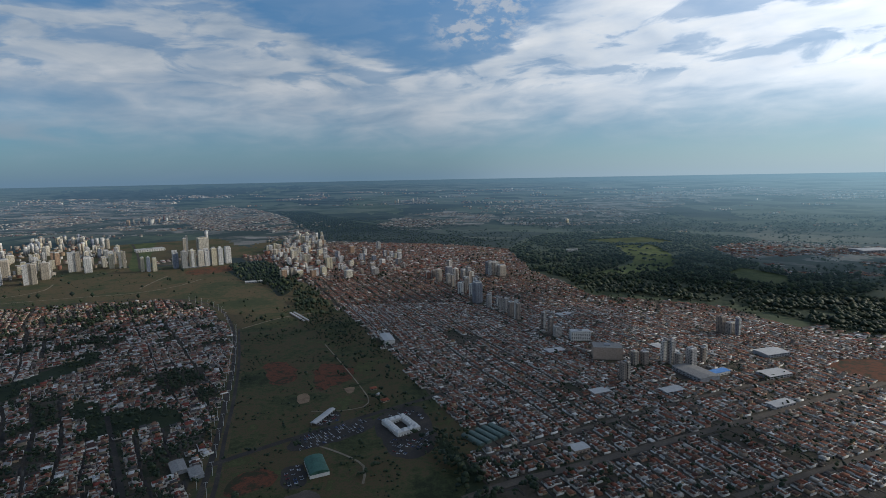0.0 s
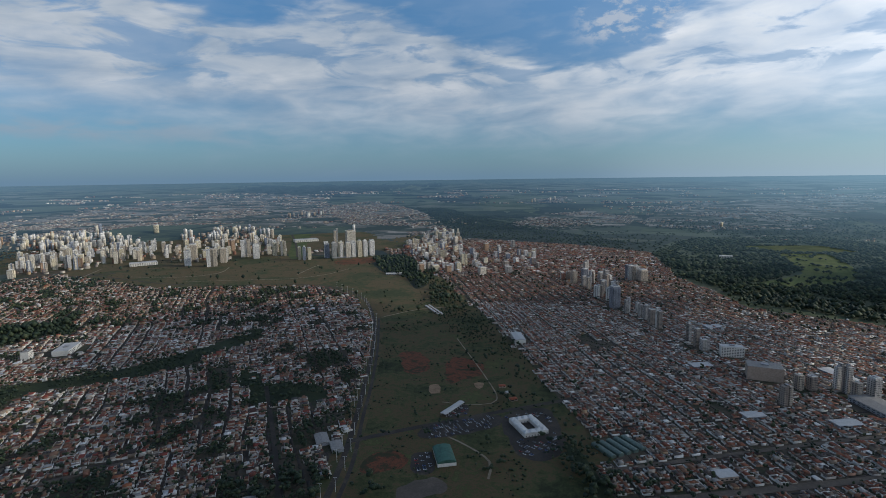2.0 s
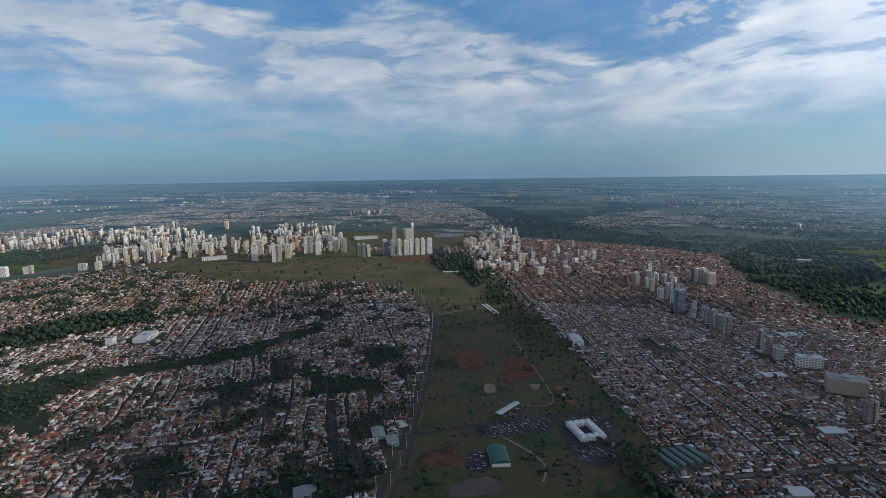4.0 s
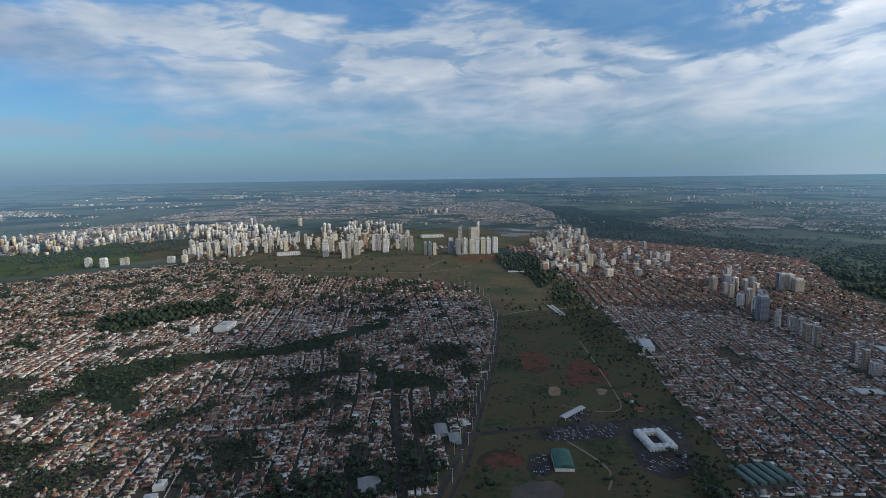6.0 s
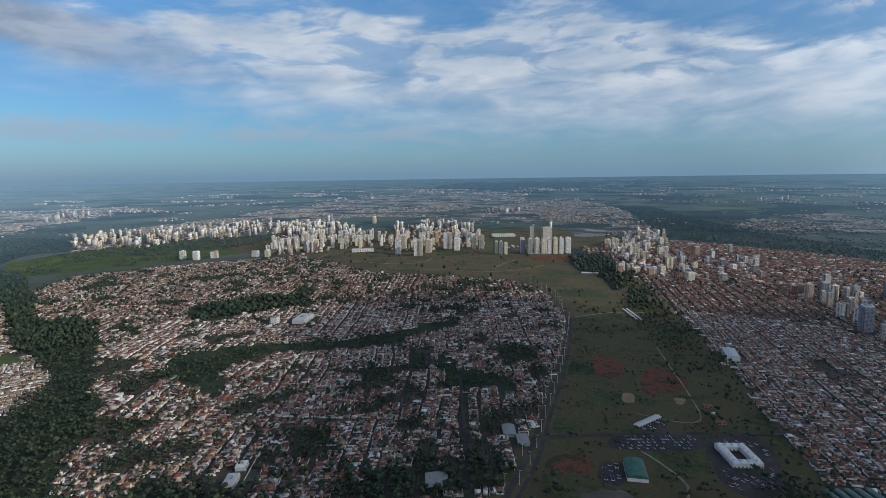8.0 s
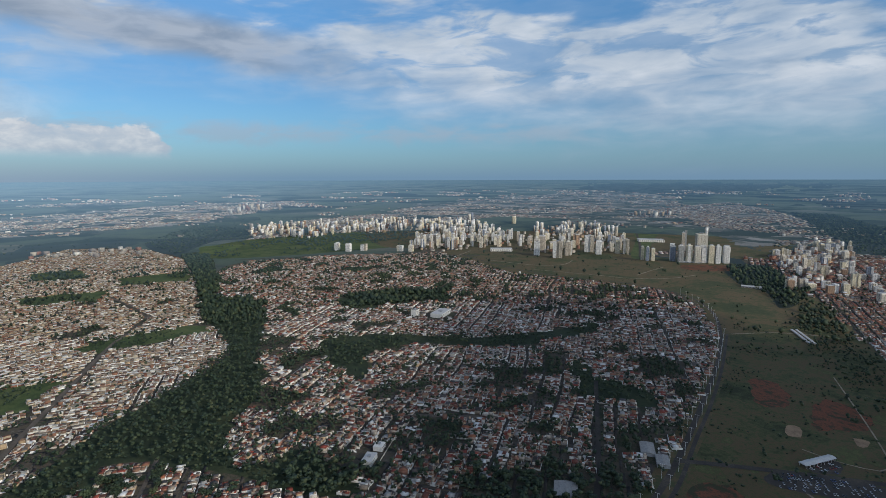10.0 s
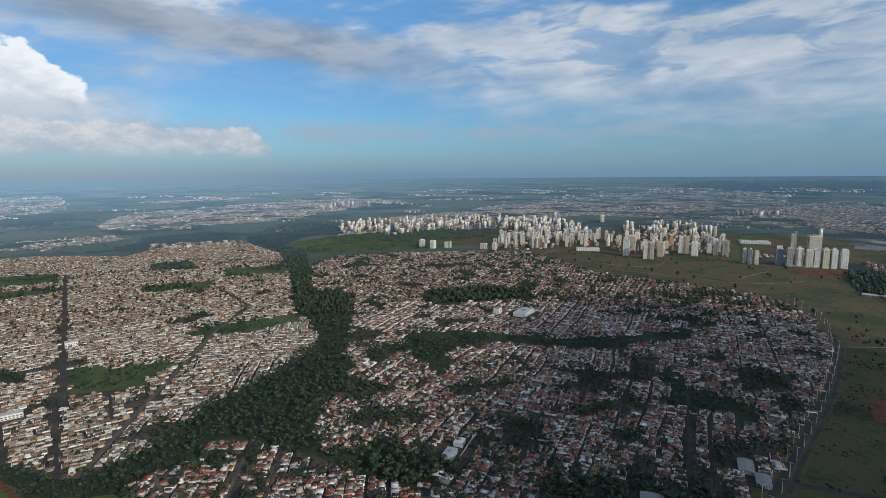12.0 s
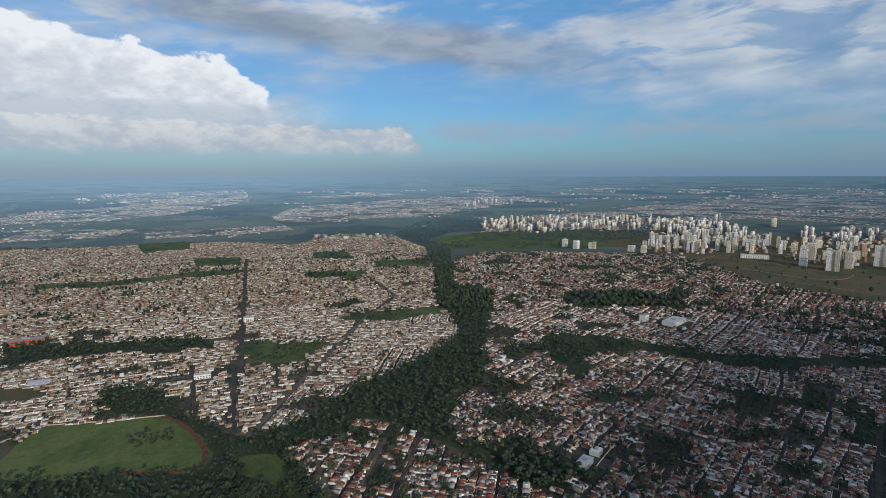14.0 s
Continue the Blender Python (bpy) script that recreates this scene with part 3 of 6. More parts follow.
LAWNS = {
    'park': [(-259, 471), (-277, 575), (-311, 694), (-349, 824), (-415, 1039), (-501, 1257), (-532, 1378), (-433, 1471), (-362, 1334), (-248, 1091), (-150, 910), (-73, 773), (-19, 676), (28, 590), (-30, 500), (-190, 420)],
    'belt': [(-1712, 1551), (-1374, 1463), (-1077, 1556), (-822, 1597), (-630, 1445), (-511, 1252), (-461, 1359), (-446, 1545), (-696, 2192), (-952, 2313), (-1163, 2261), (-1397, 2222), (-1661, 2196), (-1848, 2057), (-1952, 1919), (-2010, 1790), (-1960, 1600)],
    'club': [(-2832, 746), (-3121, 1078), (-3147, 1675), (-3011, 2219), (-2365, 1833), (-2323, 1239), (-2485, 712)],
    'oval': [(-757, -383), (-850, -370), (-843, -317), (-843, -266), (-839, -215), (-795, -172), (-744, -143), (-705, -127), (-676, -129), (-665, -148), (-684, -233), (-688, -294), (-712, -362)],
    'meadow': [(860, 2640), (1060, 2660), (1010, 2330), (940, 2120), (815, 1940), (640, 1860), (540, 1890), (660, 2010), (790, 2180)],
    'glade': [(1120, 1960), (1180, 1780), (1090, 1640), (980, 1700), (1010, 1850)],
    'glade_c': [(760, 2900), (1130, 2980), (1220, 2760), (1000, 2720), (820, 2780)],
    'tower_foot': [(-2421, 1537), (-2111, 1666), (-1868, 1976), (-1360, 2273), (-1254, 2557), (-867, 2544), (-1234, 3759), (-2381, 4002), (-3462, 3506), (-3220, 2058)],
    'club_lawn': [(-2965, 781), (-2907, 968), (-2638, 790), (-2705, 719)],
    'corridor': [(-2223, 3671), (-2063, 3857), (-1524, 2755), (-1253, 2219), (-1312, 2189), (-1683, 2853)],
    'clearing': [(-684, -88), (-680, -43), (-617, -18), (-593, -42), (-622, -72)],
    'orchard': [(-1031, -508), (-1015, -452), (-980, -413), (-954, -442), (-971, -481)],
}
FAR_WOODS = {
    'ridge': WOODS['ridge'],
    'east': [(-2665, 9361), (-1680, 10136), (-1189, 7209), (-1847, 7293)],
    'belt': [(-17430, 24416), (-7411, 29069), (-6138, 24109), (-4643, 9502), (-8095, 11332)],
    'plain': [(-8744, -4034), (-8483, -2330), (-6587, -1849), (-5380, -2165), (-5356, -2485)],
    'west': [(-6404, -1298), (-6703, -512), (-5609, -319), (-4907, -675), (-5239, -1094)],
}
FAR_FIELDS = {
    'sunward': [(2713, 5000), (4239, 5066), (2759, 3284), (2311, 3621), (2416, 4406)],
    'hollow': [(1750, 4260), (2033, 4505), (1887, 3952), (1573, 3478)],
    'pale': [(-5650, 13724), (-6508, 22799), (-4863, 16404), (-4726, 11322)],
    'green': [(-1630, 10437), (-745, 10614), (-435, 5544), (-936, 5493), (-1210, 6287)],
    'strip': [(-4666, -2170), (-4582, -1105), (-4477, -258), (-4028, -112), (-3880, -977), (-4049, -1888)],
    'strip_b': [(-3251, -1523), (-3490, -912), (-3492, -61), (-3155, -91), (-3182, -806), (-3048, -1354)],
}
EARTH = {
    'pitch': [(-219, 870), (-244, 946), (-237, 1001), (-206, 1001), (-168, 958), (-177, 909), (-200, 887)],
    'bare_a': [(-256, 565), (-261, 601), (-235, 625), (-212, 614), (-208, 593), (-233, 571)],
    'bare_b': [(-302, 897), (-352, 991), (-333, 1022), (-293, 987), (-271, 931)],
    'bare_c': [(699, 937), (773, 979), (836, 967), (751, 864), (713, 900)],
    'bare_d': [(-1037, 2124), (-900, 2251), (-850, 2128), (-966, 2034)],
    'sand_a': [(-249, 847), (-233, 857), (-222, 824), (-237, 818)],
    'sand_b': [(-173, 875), (-161, 885), (-155, 865), (-168, 858)],
}
PAVED = {
    'lot_a': [(-210, 702), (-122, 759), (-112, 722), (-198, 667)],
    'lot_b': [(-106, 753), (-44, 799), (-14, 679), (-64, 643)],
    'lot_c': [(-195, 556), (-157, 575), (-145, 550), (-190, 524)],
    'lot_d': [(-206, 617), (-185, 634), (-170, 594), (-189, 579)],
    'lot_e': [(-200, 759), (-172, 787), (-159, 758), (-184, 737)],
}
ROADS = {
    'avenue': (8, [(-265, 467), (-288, 580), (-321, 700), (-364, 839), (-426, 1033), (-501, 1225), (-623, 1449), (-776, 1589), (-968, 1614), (-1177, 1554), (-1442, 1537), (-1881, 1640)]),
    'avenue_b': (5.5, [(-253, 474), (-274, 582), (-312, 705), (-351, 838), (-415, 1030), (-501, 1257)]),
    'ring': (15, [(-1774, 1676), (-2032, 1455), (-2173, 1281), (-2295, 1006), (-2374, 760)]),
    'cross': (10, [(-305, 632), (-231, 690), (-110, 776), (-7, 846)]),
    'main_a': (12, [(18, 553), (73, 582), (146, 611), (252, 654), (415, 722), (629, 813), (747, 859)]),
    'main_b': (8, [(44, 641), (166, 700), (366, 795), (610, 896)]),
    'main_c': (9, [(320, 548), (566, 641)]),
    'town_ave': (11, [(-1003, -121), (-1220, -138), (-1550, -164), (-2406, -235)]),
    'town_ave_b': (7, [(-753, -103), (-897, -119), (-1037, -135)]),
    'town_lane': (6, [(-835, -168), (-1059, -211)]),
    'town_lane_b': (6, [(-902, -49), (-1031, -58)]),
    'slope_road': (8, [(-739, -82), (-895, -23), (-1053, 41), (-1333, 155), (-1535, 264), (-1871, 221)]),
    'town_cross': (8, [(-1050, -124), (-1014, 2)]),
    'lower_road': (5, [(-582, 56), (-735, 123)]),
    'lower_road_b': (5, [(-549, 90), (-674, 150)]),
    'lower_road_c': (5, [(-567, 19), (-709, -3)]),
    'track_a': (5, [(-1836, 1590), (-1923, 1756)]),
    'track_b': (5, [(-1646, 1618), (-1433, 1663), (-1364, 1763), (-1406, 1881)]),
    'track_c': (4, [(-1362, 1579), (-1168, 1652), (-1020, 1702), (-929, 1805), (-896, 1940)]),
    'track_d': (5, [(-1035, 1778), (-1055, 1921), (-1059, 2004)]),
    'green_road': (12, [(-2033, 3423), (-1556, 2676), (-1267, 2190)]),
    'lane': (7, [(-527, 783), (-398, 602), (-308, 468)]),
    'cross_b': (8, [(-652, 421), (-601, 476), (-530, 552)]),
    'cross_c': (7, [(-750, 564), (-588, 686)]),
}
TOWERS = [
    (-1500, 1898, 76, 42), (-1520, 2000, 67, 43), (-1694, 2022, 79, 34), (-1617, 1895, 73, 32), (-1522, 2166, 84, 46), (-2372, 1263, 40, 26),
    (-2297, 1284, 42, 25), (-2281, 1362, 33, 26), (-2145, 1487, 29, 25), (-2092, 1514, 34, 25), (-1440, 2125, 69, 28), (-1409, 2231, 74, 23),
    (-1363, 2231, 73, 22), (-1679, 1963, 75, 19), (-2857, 3066, 61, 31), (-3120, 2848, 82, 32), (-1221, 2129, 61, 16), (-1193, 2123, 63, 16),
    (-1174, 2133, 58, 16), (-1121, 2200, 75, 24), (-1084, 2198, 74, 24), (-1056, 2212, 77, 24), (-1028, 2226, 74, 24), (-1013, 2254, 74, 24),
    (-989, 2266, 77, 24), (-966, 2277, 77, 24), (-945, 2308, 77, 24), (-1239, 2538, 103, 18), (-1256, 2756, 71, 71), (-1386, 3100, 72, 18),
    (-445, 2558, 37, 22), (-366, 2463, 37, 16), (-330, 2698, 37, 23), (-269, 2424, 29, 18), (-237, 2407, 28, 18), (-201, 2425, 33, 21),
    (-461, 2120, 47, 19), (-589, 1928, 32, 26), (-539, 1953, 26, 26), (-482, 1957, 29, 26), (-452, 1973, 34, 20), (-258, 1977, 24, 30),
    (-351, 1928, 28, 25), (-54, 1875, 27, 18), (-35, 1875, 30, 18), (-18, 1856, 31, 14), (16, 1771, 36, 15), (32, 1725, 45, 15),
    (55, 1664, 29, 16), (72, 1660, 41, 13), (96, 1483, 65, 29), (125, 1437, 41, 14), (154, 1405, 35, 12), (164, 1379, 39, 12),
    (173, 1337, 40, 18), (185, 1305, 49, 15), (172, 1924, 51, 33), (191, 1916, 50, 33), (210, 1893, 43, 33), (152, 1443, 34, 13),
    (174, 1397, 36, 12), (235, 1221, 40, 11), (242, 1175, 42, 11), (254, 1157, 27, 18), (317, 898, 33, 16), (360, 971, 27, 16),
    (379, 970, 27, 16), (423, 986, 45, 12), (429, 970, 48, 12), (434, 949, 29, 16), (457, 948, 40, 19), (495, 977, 33, 10),
    (624, 1162, 39, 17), (650, 1139, 41, 12), (641, 1153, 28, 20), (-585, 1934, 42, 20), (-560, 1954, 36, 20), (929, 3961, 34, 30),
]
CLUSTERS = {
    'hill': (165, 32, 58, [(-3342, 1133), (-3091, 1235), (-2965, 1391), (-3092, 1698), (-2951, 1856), (-2922, 2064), (-2680, 2212), (-3211, 2708), (-3631, 2522), (-3738, 2021), (-3797, 1687), (-3739, 1327)]),
    'centre': (140, 34, 66, [(-2151, 1541), (-1995, 1640), (-1980, 1835), (-1902, 2012), (-2149, 2301), (-2638, 2606), (-3047, 2780), (-3221, 2560), (-2683, 2046)]),
    'mall': (80, 36, 64, [(-1906, 2059), (-1699, 1975), (-1550, 2006), (-1483, 2149), (-1397, 2333), (-1653, 2695), (-2103, 3197), (-2475, 3284), (-2426, 2828), (-2220, 2428)]),
    'old_town': (64, 18, 48, [(-848, 2486), (-704, 2292), (-577, 2105), (-505, 2270), (-650, 2930), (-893, 3117), (-908, 2751)]),
    'old_top': (14, 38, 58, [(-889, 2991), (-644, 2879), (-717, 3199), (-946, 3301)]),
    'avenue_side': (24, 16, 34, [(-526, 1921), (-129, 2010), (-114, 2343), (-498, 2453)]),
    'far_row': (16, 48, 69, [(-6136, 2023), (-5972, 2231), (-6556, 2452), (-6725, 2221)]),
    'far_block': (16, 48, 69, [(-5543, 1717), (-5727, 2460), (-6701, 2877), (-6177, 1914)]),
    'far_strip': (14, 34, 55, [(-2950, 4933), (-2603, 5058), (-2295, 4460), (-2597, 4343)]),
    'far_village': (6, 48, 76, [(-678, 7705), (-197, 8710), (-180, 8004), (-626, 7127)]),
    'terraces': (24, 14, 22, [(-2980, 17), (-2832, 492), (-3108, 506), (-3181, 84)]),
    'row': (12, 34, 55, [(-39, 1803), (27, 1703), (103, 1466), (107, 1791), (12, 2021)]),
}


# ---- building blocks ----
def lay(p):
    """Beyond 3.6 km all is scaled towards the camera's eye, to fit its view and clipping."""
    p = np.asarray(p, float)
    r = np.maximum(np.hypot(p[..., 0], p[..., 1]), 1.0)
    k = np.where(r > NEAR, (RIM - (RIM - NEAR) * NEAR / np.maximum(r, NEAR)) / r, 1.0)
    return k


def inside(x, y, poly):
    hit = np.zeros(len(x), bool)
    for (ax, ay), (bx, by) in zip(poly, poly[1:] + poly[:1]):
        if ay != by:
            hit ^= ((ay > y) != (by > y)) & (x < (bx - ax) * (y - ay) / (by - ay) + ax)
    return hit


def in_any(x, y, polys):
    hit = np.zeros(len(x), bool)
    for p in polys:
        hit |= inside(x, y, p)
    return hit


def off_line(x, y, line):
    best = np.full(len(x), 1e9)
    for (ax, ay), (bx, by) in zip(line, line[1:]):
        dx, dy = bx - ax, by - ay
        s = np.clip(((x - ax) * dx + (y - ay) * dy) / (dx * dx + dy * dy), 0, 1)
        best = np.minimum(best, np.hypot(x - ax - s * dx, y - ay - s * dy))
    return best


def on_road(x, y, room):
    hit = np.zeros(len(x), bool)
    for width, line in ROADS.values():
        hit |= off_line(x, y, line) < width / 2 + room
    return hit


def mesh_of(name, verts, faces, slots, mats):
    """A mesh from arrays of corners and triangles."""
    me = bpy.data.meshes.new(name)
    verts, faces = np.asarray(verts, np.float32), np.asarray(faces, np.int32)
    me.vertices.add(len(verts))
    me.vertices.foreach_set("co", verts.ravel())
    me.loops.add(3 * len(faces))
    me.loops.foreach_set("vertex_index", faces.ravel())
    me.polygons.add(len(faces))
    me.polygons.foreach_set("loop_start", np.arange(0, 3 * len(faces), 3, dtype=np.int32))
    me.polygons.foreach_set("material_index", np.asarray(slots, np.int32))
    for m in mats:
        me.materials.append(m)
    me.update(calc_edges=True)
    me.validate()
    return me


def mass(name, sets, mats, label, category):
    """Many pieces too many to count as one object of kind stuff. sets: (template, rows of x, y, turn, sx, sy, sz[, z])."""
    vs, fs, ms, n = [], [], [], 0
    for (tv, tf, tm), rows in sets:
        rows = np.asarray(rows, float)
        if not len(rows):
            continue
        x, y, a, sx, sy, sz = rows[:, :6].T
        z0 = rows[:, 6] if rows.shape[1] > 6 else np.zeros(len(rows))
        px, py, pz = (tv[None, :, i] * s[:, None] for i, s in enumerate((sx, sy, sz)))
        c, s = np.cos(a)[:, None], np.sin(a)[:, None]
        k = lay(rows[:, :2])[:, None]
        p = np.stack([(x[:, None] + px * c - py * s) * k, (y[:, None] + px * s + py * c) * k, EYE + (pz + z0[:, None] - EYE) * k], -1)
        vs.append(p.reshape(-1, 3))
        fs.append((tf[None] + n + len(tv) * np.arange(len(rows))[:, None, None]).reshape(-1, 3))
        ms.append(np.tile(tm, len(rows)))
        n += len(tv) * len(rows)
    me = mesh_of(name, np.concatenate(vs), np.concatenate(fs), np.concatenate(ms), mats)
    return tagged(new(name, me), label, category, kind="stuff")


def template(bm, slot=None):
    bmesh.ops.triangulate(bm, faces=bm.faces[:])
    bm.verts.index_update()
    v = np.array([q.co[:] for q in bm.verts])
    f = np.array([[q.index for q in p.verts] for p in bm.faces])
    m = np.array([p.material_index if slot is None else slot for p in bm.faces])
    bm.free()
    return v, f, m


def box(bm, x0, y0, z0, x1, y1, z1, slot=0, bevel=0.0):
    v = [bm.verts.new((x, y, z)) for z in (z0, z1) for y in (y0, y1) for x in (x0, x1)]
    made = [bm.faces.new([v[i] for i in q]) for q in ((0, 2, 3, 1), (4, 5, 7, 6), (0, 1, 5, 4), (1, 3, 7, 5), (3, 2, 6, 7), (2, 0, 4, 6))]
    for f in made:
        f.material_index = slot
    if bevel:
        done = bmesh.ops.bevel(bm, geom=list({e for f in made for e in f.edges}), offset=bevel, segments=1, affect="EDGES")
        for f in done["faces"]:
            f.material_index = slot
    return bm


def hip(bm, x0, y0, x1, y1, z0, z1, inset, slot=0, lip=0.25):
    """A hipped (inset > 0) or gabled (inset 0) roof with an eaves board."""
    ym = (y0 + y1) / 2
    low = [bm.verts.new(p) for p in ((x0, y0, z0), (x1, y0, z0), (x1, y1, z0), (x0, y1, z0))]
    eave = [bm.verts.new(p) for p in ((x0, y0, z0 + lip), (x1, y0, z0 + lip), (x1, y1, z0 + lip), (x0, y1, z0 + lip))]
    a, b = bm.verts.new((x0 + inset, ym, z1)), bm.verts.new((x1 - inset, ym, z1))
    made = [bm.faces.new(low[::-1])]
    made += [bm.faces.new((low[i], low[(i + 1) % 4], eave[(i + 1) % 4], eave[i])) for i in range(4)]
    made += [bm.faces.new((eave[0], eave[1], b, a)), bm.faces.new((eave[2], eave[3], a, b)), bm.faces.new((eave[1], eave[2], b)), bm.faces.new((eave[3], eave[0], a))]
    for f in made:
        f.material_index = slot
    return bm


def part(name, bm, material, parent, label="", at=None):
    me = bpy.data.meshes.new(name)
    bm.to_mesh(me)
    bm.free()
    me.materials.append(MAT[material])
    ob = new(name, me)
    ob.parent = parent
    if at is not None:
        ob.matrix_basis = at
    return tagged(ob, label) if label else ob


def thing(name, label, category, at, group=""):
    ob = new(name)
    ob.empty_display_size = 0.5
    ob.matrix_basis = at
    return tagged(ob, label, category, group)


def shut(bm):
    bmesh.ops.recalc_face_normals(bm, faces=bm.faces[:])
    return bm


def smooth_line(pts, closed, step=14.0):
    """A rounded outline through the given corners."""
    n, out = len(pts), []
    for i in range(n if closed else n - 1):
        p = [Vector(pts[(i + j) % n] if closed else pts[min(max(i + j, 0), n - 1)]) for j in (-1, 0, 1, 2)]
        m = max(2, int((p[2] - p[1]).length / step))
        for q in range(m):
            s = q / m
            out.append(0.5 * (2 * p[1] + (p[2] - p[0]) * s + (2 * p[0] - 5 * p[1] + 4 * p[2] - p[3]) * s * s + (3 * p[1] - p[0] - 3 * p[2] + p[3]) * s ** 3))
    if not closed:
        out.append(Vector(pts[-1]))
    return out


def sheet(name, pts, z, material, label, category="ground", closed_step=14.0, thick=0.06):
    """A thin laid surface with a rounded, slightly ragged outline."""
    line = smooth_line(pts, True, closed_step)
    bm = bmesh.new()
    wave = 9.0 if material == "red" else 5.0
    ring = [bm.verts.new((p.x + wave * noise.noise((p.x * 0.06, p.y * 0.06, 1)), p.y + wave * noise.noise((p.x * 0.06, p.y * 0.06, 7)), z)) for p in line]
    edges = [bm.edges.new((a, b)) for a, b in zip(ring, ring[1:] + ring[:1])]
    bmesh.ops.triangle_fill(bm, use_beauty=True, use_dissolve=False, edges=edges)
    bmesh.ops.recalc_face_normals(bm, faces=bm.faces[:])
    for f in bm.faces:
        if f.normal.z < 0:
            f.normal_flip()
    me = bpy.data.meshes.new(name)
    bm.to_mesh(me)
    bm.free()
    me.materials.append(MAT[material])
    return tagged(new(name, me), label, category, kind="structure")


def strip(name, pts, width, z, material, label, category="road"):
    line = smooth_line(pts, False)
    bm = bmesh.new()
    last = None
    for i, p in enumerate(line):
        d = (line[min(i + 1, len(line) - 1)] - line[max(i - 1, 0)]).normalized() * width / 2
        pair = (bm.verts.new((p.x - d.y, p.y + d.x, z)), bm.verts.new((p.x + d.y, p.y - d.x, z)))
        if last:
            bm.faces.new((last[0], last[1], pair[1], pair[0]))
        last = pair
    me = bpy.data.meshes.new(name)
    bm.to_mesh(me)
    bm.free()
    me.materials.append(MAT[material])
    return tagged(new(name, me), label, category, kind="structure")


# ---- ground ----
def rings(name, radii, material, label):
    n = 160
    bm, last = bmesh.new(), None
    for r in radii:
        k = float(lay(np.array([r, 0.0])))
        row = [bm.verts.new((r * k * math.cos(2 * math.pi * i / n), r * k * math.sin(2 * math.pi * i / n), EYE * (1 - k))) for i in range(n)]
        if last:
            for i in range(n):
                bm.faces.new((last[i], row[i], row[(i + 1) % n], last[(i + 1) % n]))
        elif r < 100:
            bm.faces.new(row)
        last = row
    me = bpy.data.meshes.new(name)
    bm.to_mesh(me)
    bm.free()
    me.materials.append(MAT[material])
    return tagged(new(name, me), label, "ground", kind="structure")


rings("ground", [60, 300, 700, 1300, HAZE_FROM], "country", "dark green and brown open country around the city")
rings("backdrop", [HAZE_FROM, 2200, 2700, 3150] + [3600 / u for u in np.linspace(1.0, 0.05, 30)], "far_country", "blue-green plain of woods and fields with painted haze at the horizon")

LAYERS = 0
for key, pts in DISTRICTS.items():
    sheet("ground", pts, 0.06 + 0.01 * LAYERS, "yard", "brown trodden yards and grass between the houses")
    LAYERS += 1
for key in ("n", "o"):
    sheet("ground", FAR_TOWNS[key], 0.06 + 0.01 * LAYERS, "yard", "brown and grey town ground between buildings")
    LAYERS += 1


def pulled_in(pts, reach=3580.0):
    return [(x * min(1.0, reach / math.hypot(x, y)), y * min(1.0, reach / math.hypot(x, y))) for x, y in pts]




def far_sheet(name, pts, material, label, lift):
    """A patch of the far country, laid on the drawn-together ground in small cells with a ragged edge."""
    p = np.array(pts, float)
    turn, near_u = np.arctan2(p[:, 0], p[:, 1]), 1.0 / np.hypot(p[:, 0], p[:, 1])
    az = np.arange(turn.min() - 0.01, turn.max() + 0.01, radians(0.22))
    us = np.arange(max(near_u.min() - 2e-5, 2.6e-5), near_u.max() + 2e-5, 5e-6)
    a, u = (q.ravel() for q in np.meshgrid(az, us, indexing="ij"))
    ca, cu = a + radians(0.11), u + 2.5e-6
    wob = np.array([noise.noise((i * 40, j * 40000, 3.0)) + 0.6 * noise.noise((i * 130, j * 160000, 8.0)) for i, j in zip(ca, cu)])
    wa, wu = ca + 0.03 * wob, cu + 1.4e-5 * wob
    keep = inside(np.sin(wa) / wu, np.cos(wa) / wu, pts).reshape(len(az), len(us))[:-1, :-1]
    i, j = np.nonzero(keep)
    n = len(us)
    quad = np.stack([i * n + j, (i + 1) * n + j, (i + 1) * n + j + 1, i * n + j + 1], 1)
    if not len(quad):
        return
    used, quad = np.unique(quad, return_inverse=True)
    quad = quad.reshape(-1, 4)
    x, y = np.sin(a[used]) / u[used], np.cos(a[used]) / u[used]
    k = lay(np.stack([x, y], 1)) * (1 - lift)
    me = mesh_of(name, np.stack([x * k, y * k, EYE * (1 - k)], 1), np.concatenate([quad[:, [0, 2, 1]], quad[:, [0, 3, 2]]]), np.zeros(2 * len(quad)), [MAT[material]])
    tagged(new(name, me), label, "ground", kind="structure")


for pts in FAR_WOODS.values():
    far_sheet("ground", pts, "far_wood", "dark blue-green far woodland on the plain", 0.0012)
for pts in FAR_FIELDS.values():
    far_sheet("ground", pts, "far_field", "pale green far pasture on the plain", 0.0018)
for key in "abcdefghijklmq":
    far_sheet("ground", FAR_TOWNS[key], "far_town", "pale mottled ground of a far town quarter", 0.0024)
for key in ("hill", "centre", "mall"):
    sheet("ground", pulled_in(CLUSTERS[key][3]), 0.06 + 0.01 * LAYERS, "yard", "paved and planted ground between apartment towers")
    LAYERS += 1
for i, (key, pts) in enumerate(WOODS.items()):
    if min(math.hypot(*p) for p in pts) < 3300:
        sheet("ground", pulled_in(pts), 0.18 + 0.01 * i, "lawn" if key == "park_side" else "golf" if key.startswith("strip") and key not in ("strip_a", "strip_e", "strip_f", "strip_g") else "floor" if np.mean([math.hypot(*p) for p in pts]) < 1950 else "far_field" if key == "valley" else "far_wood", "dark green ground within the wood outlines")
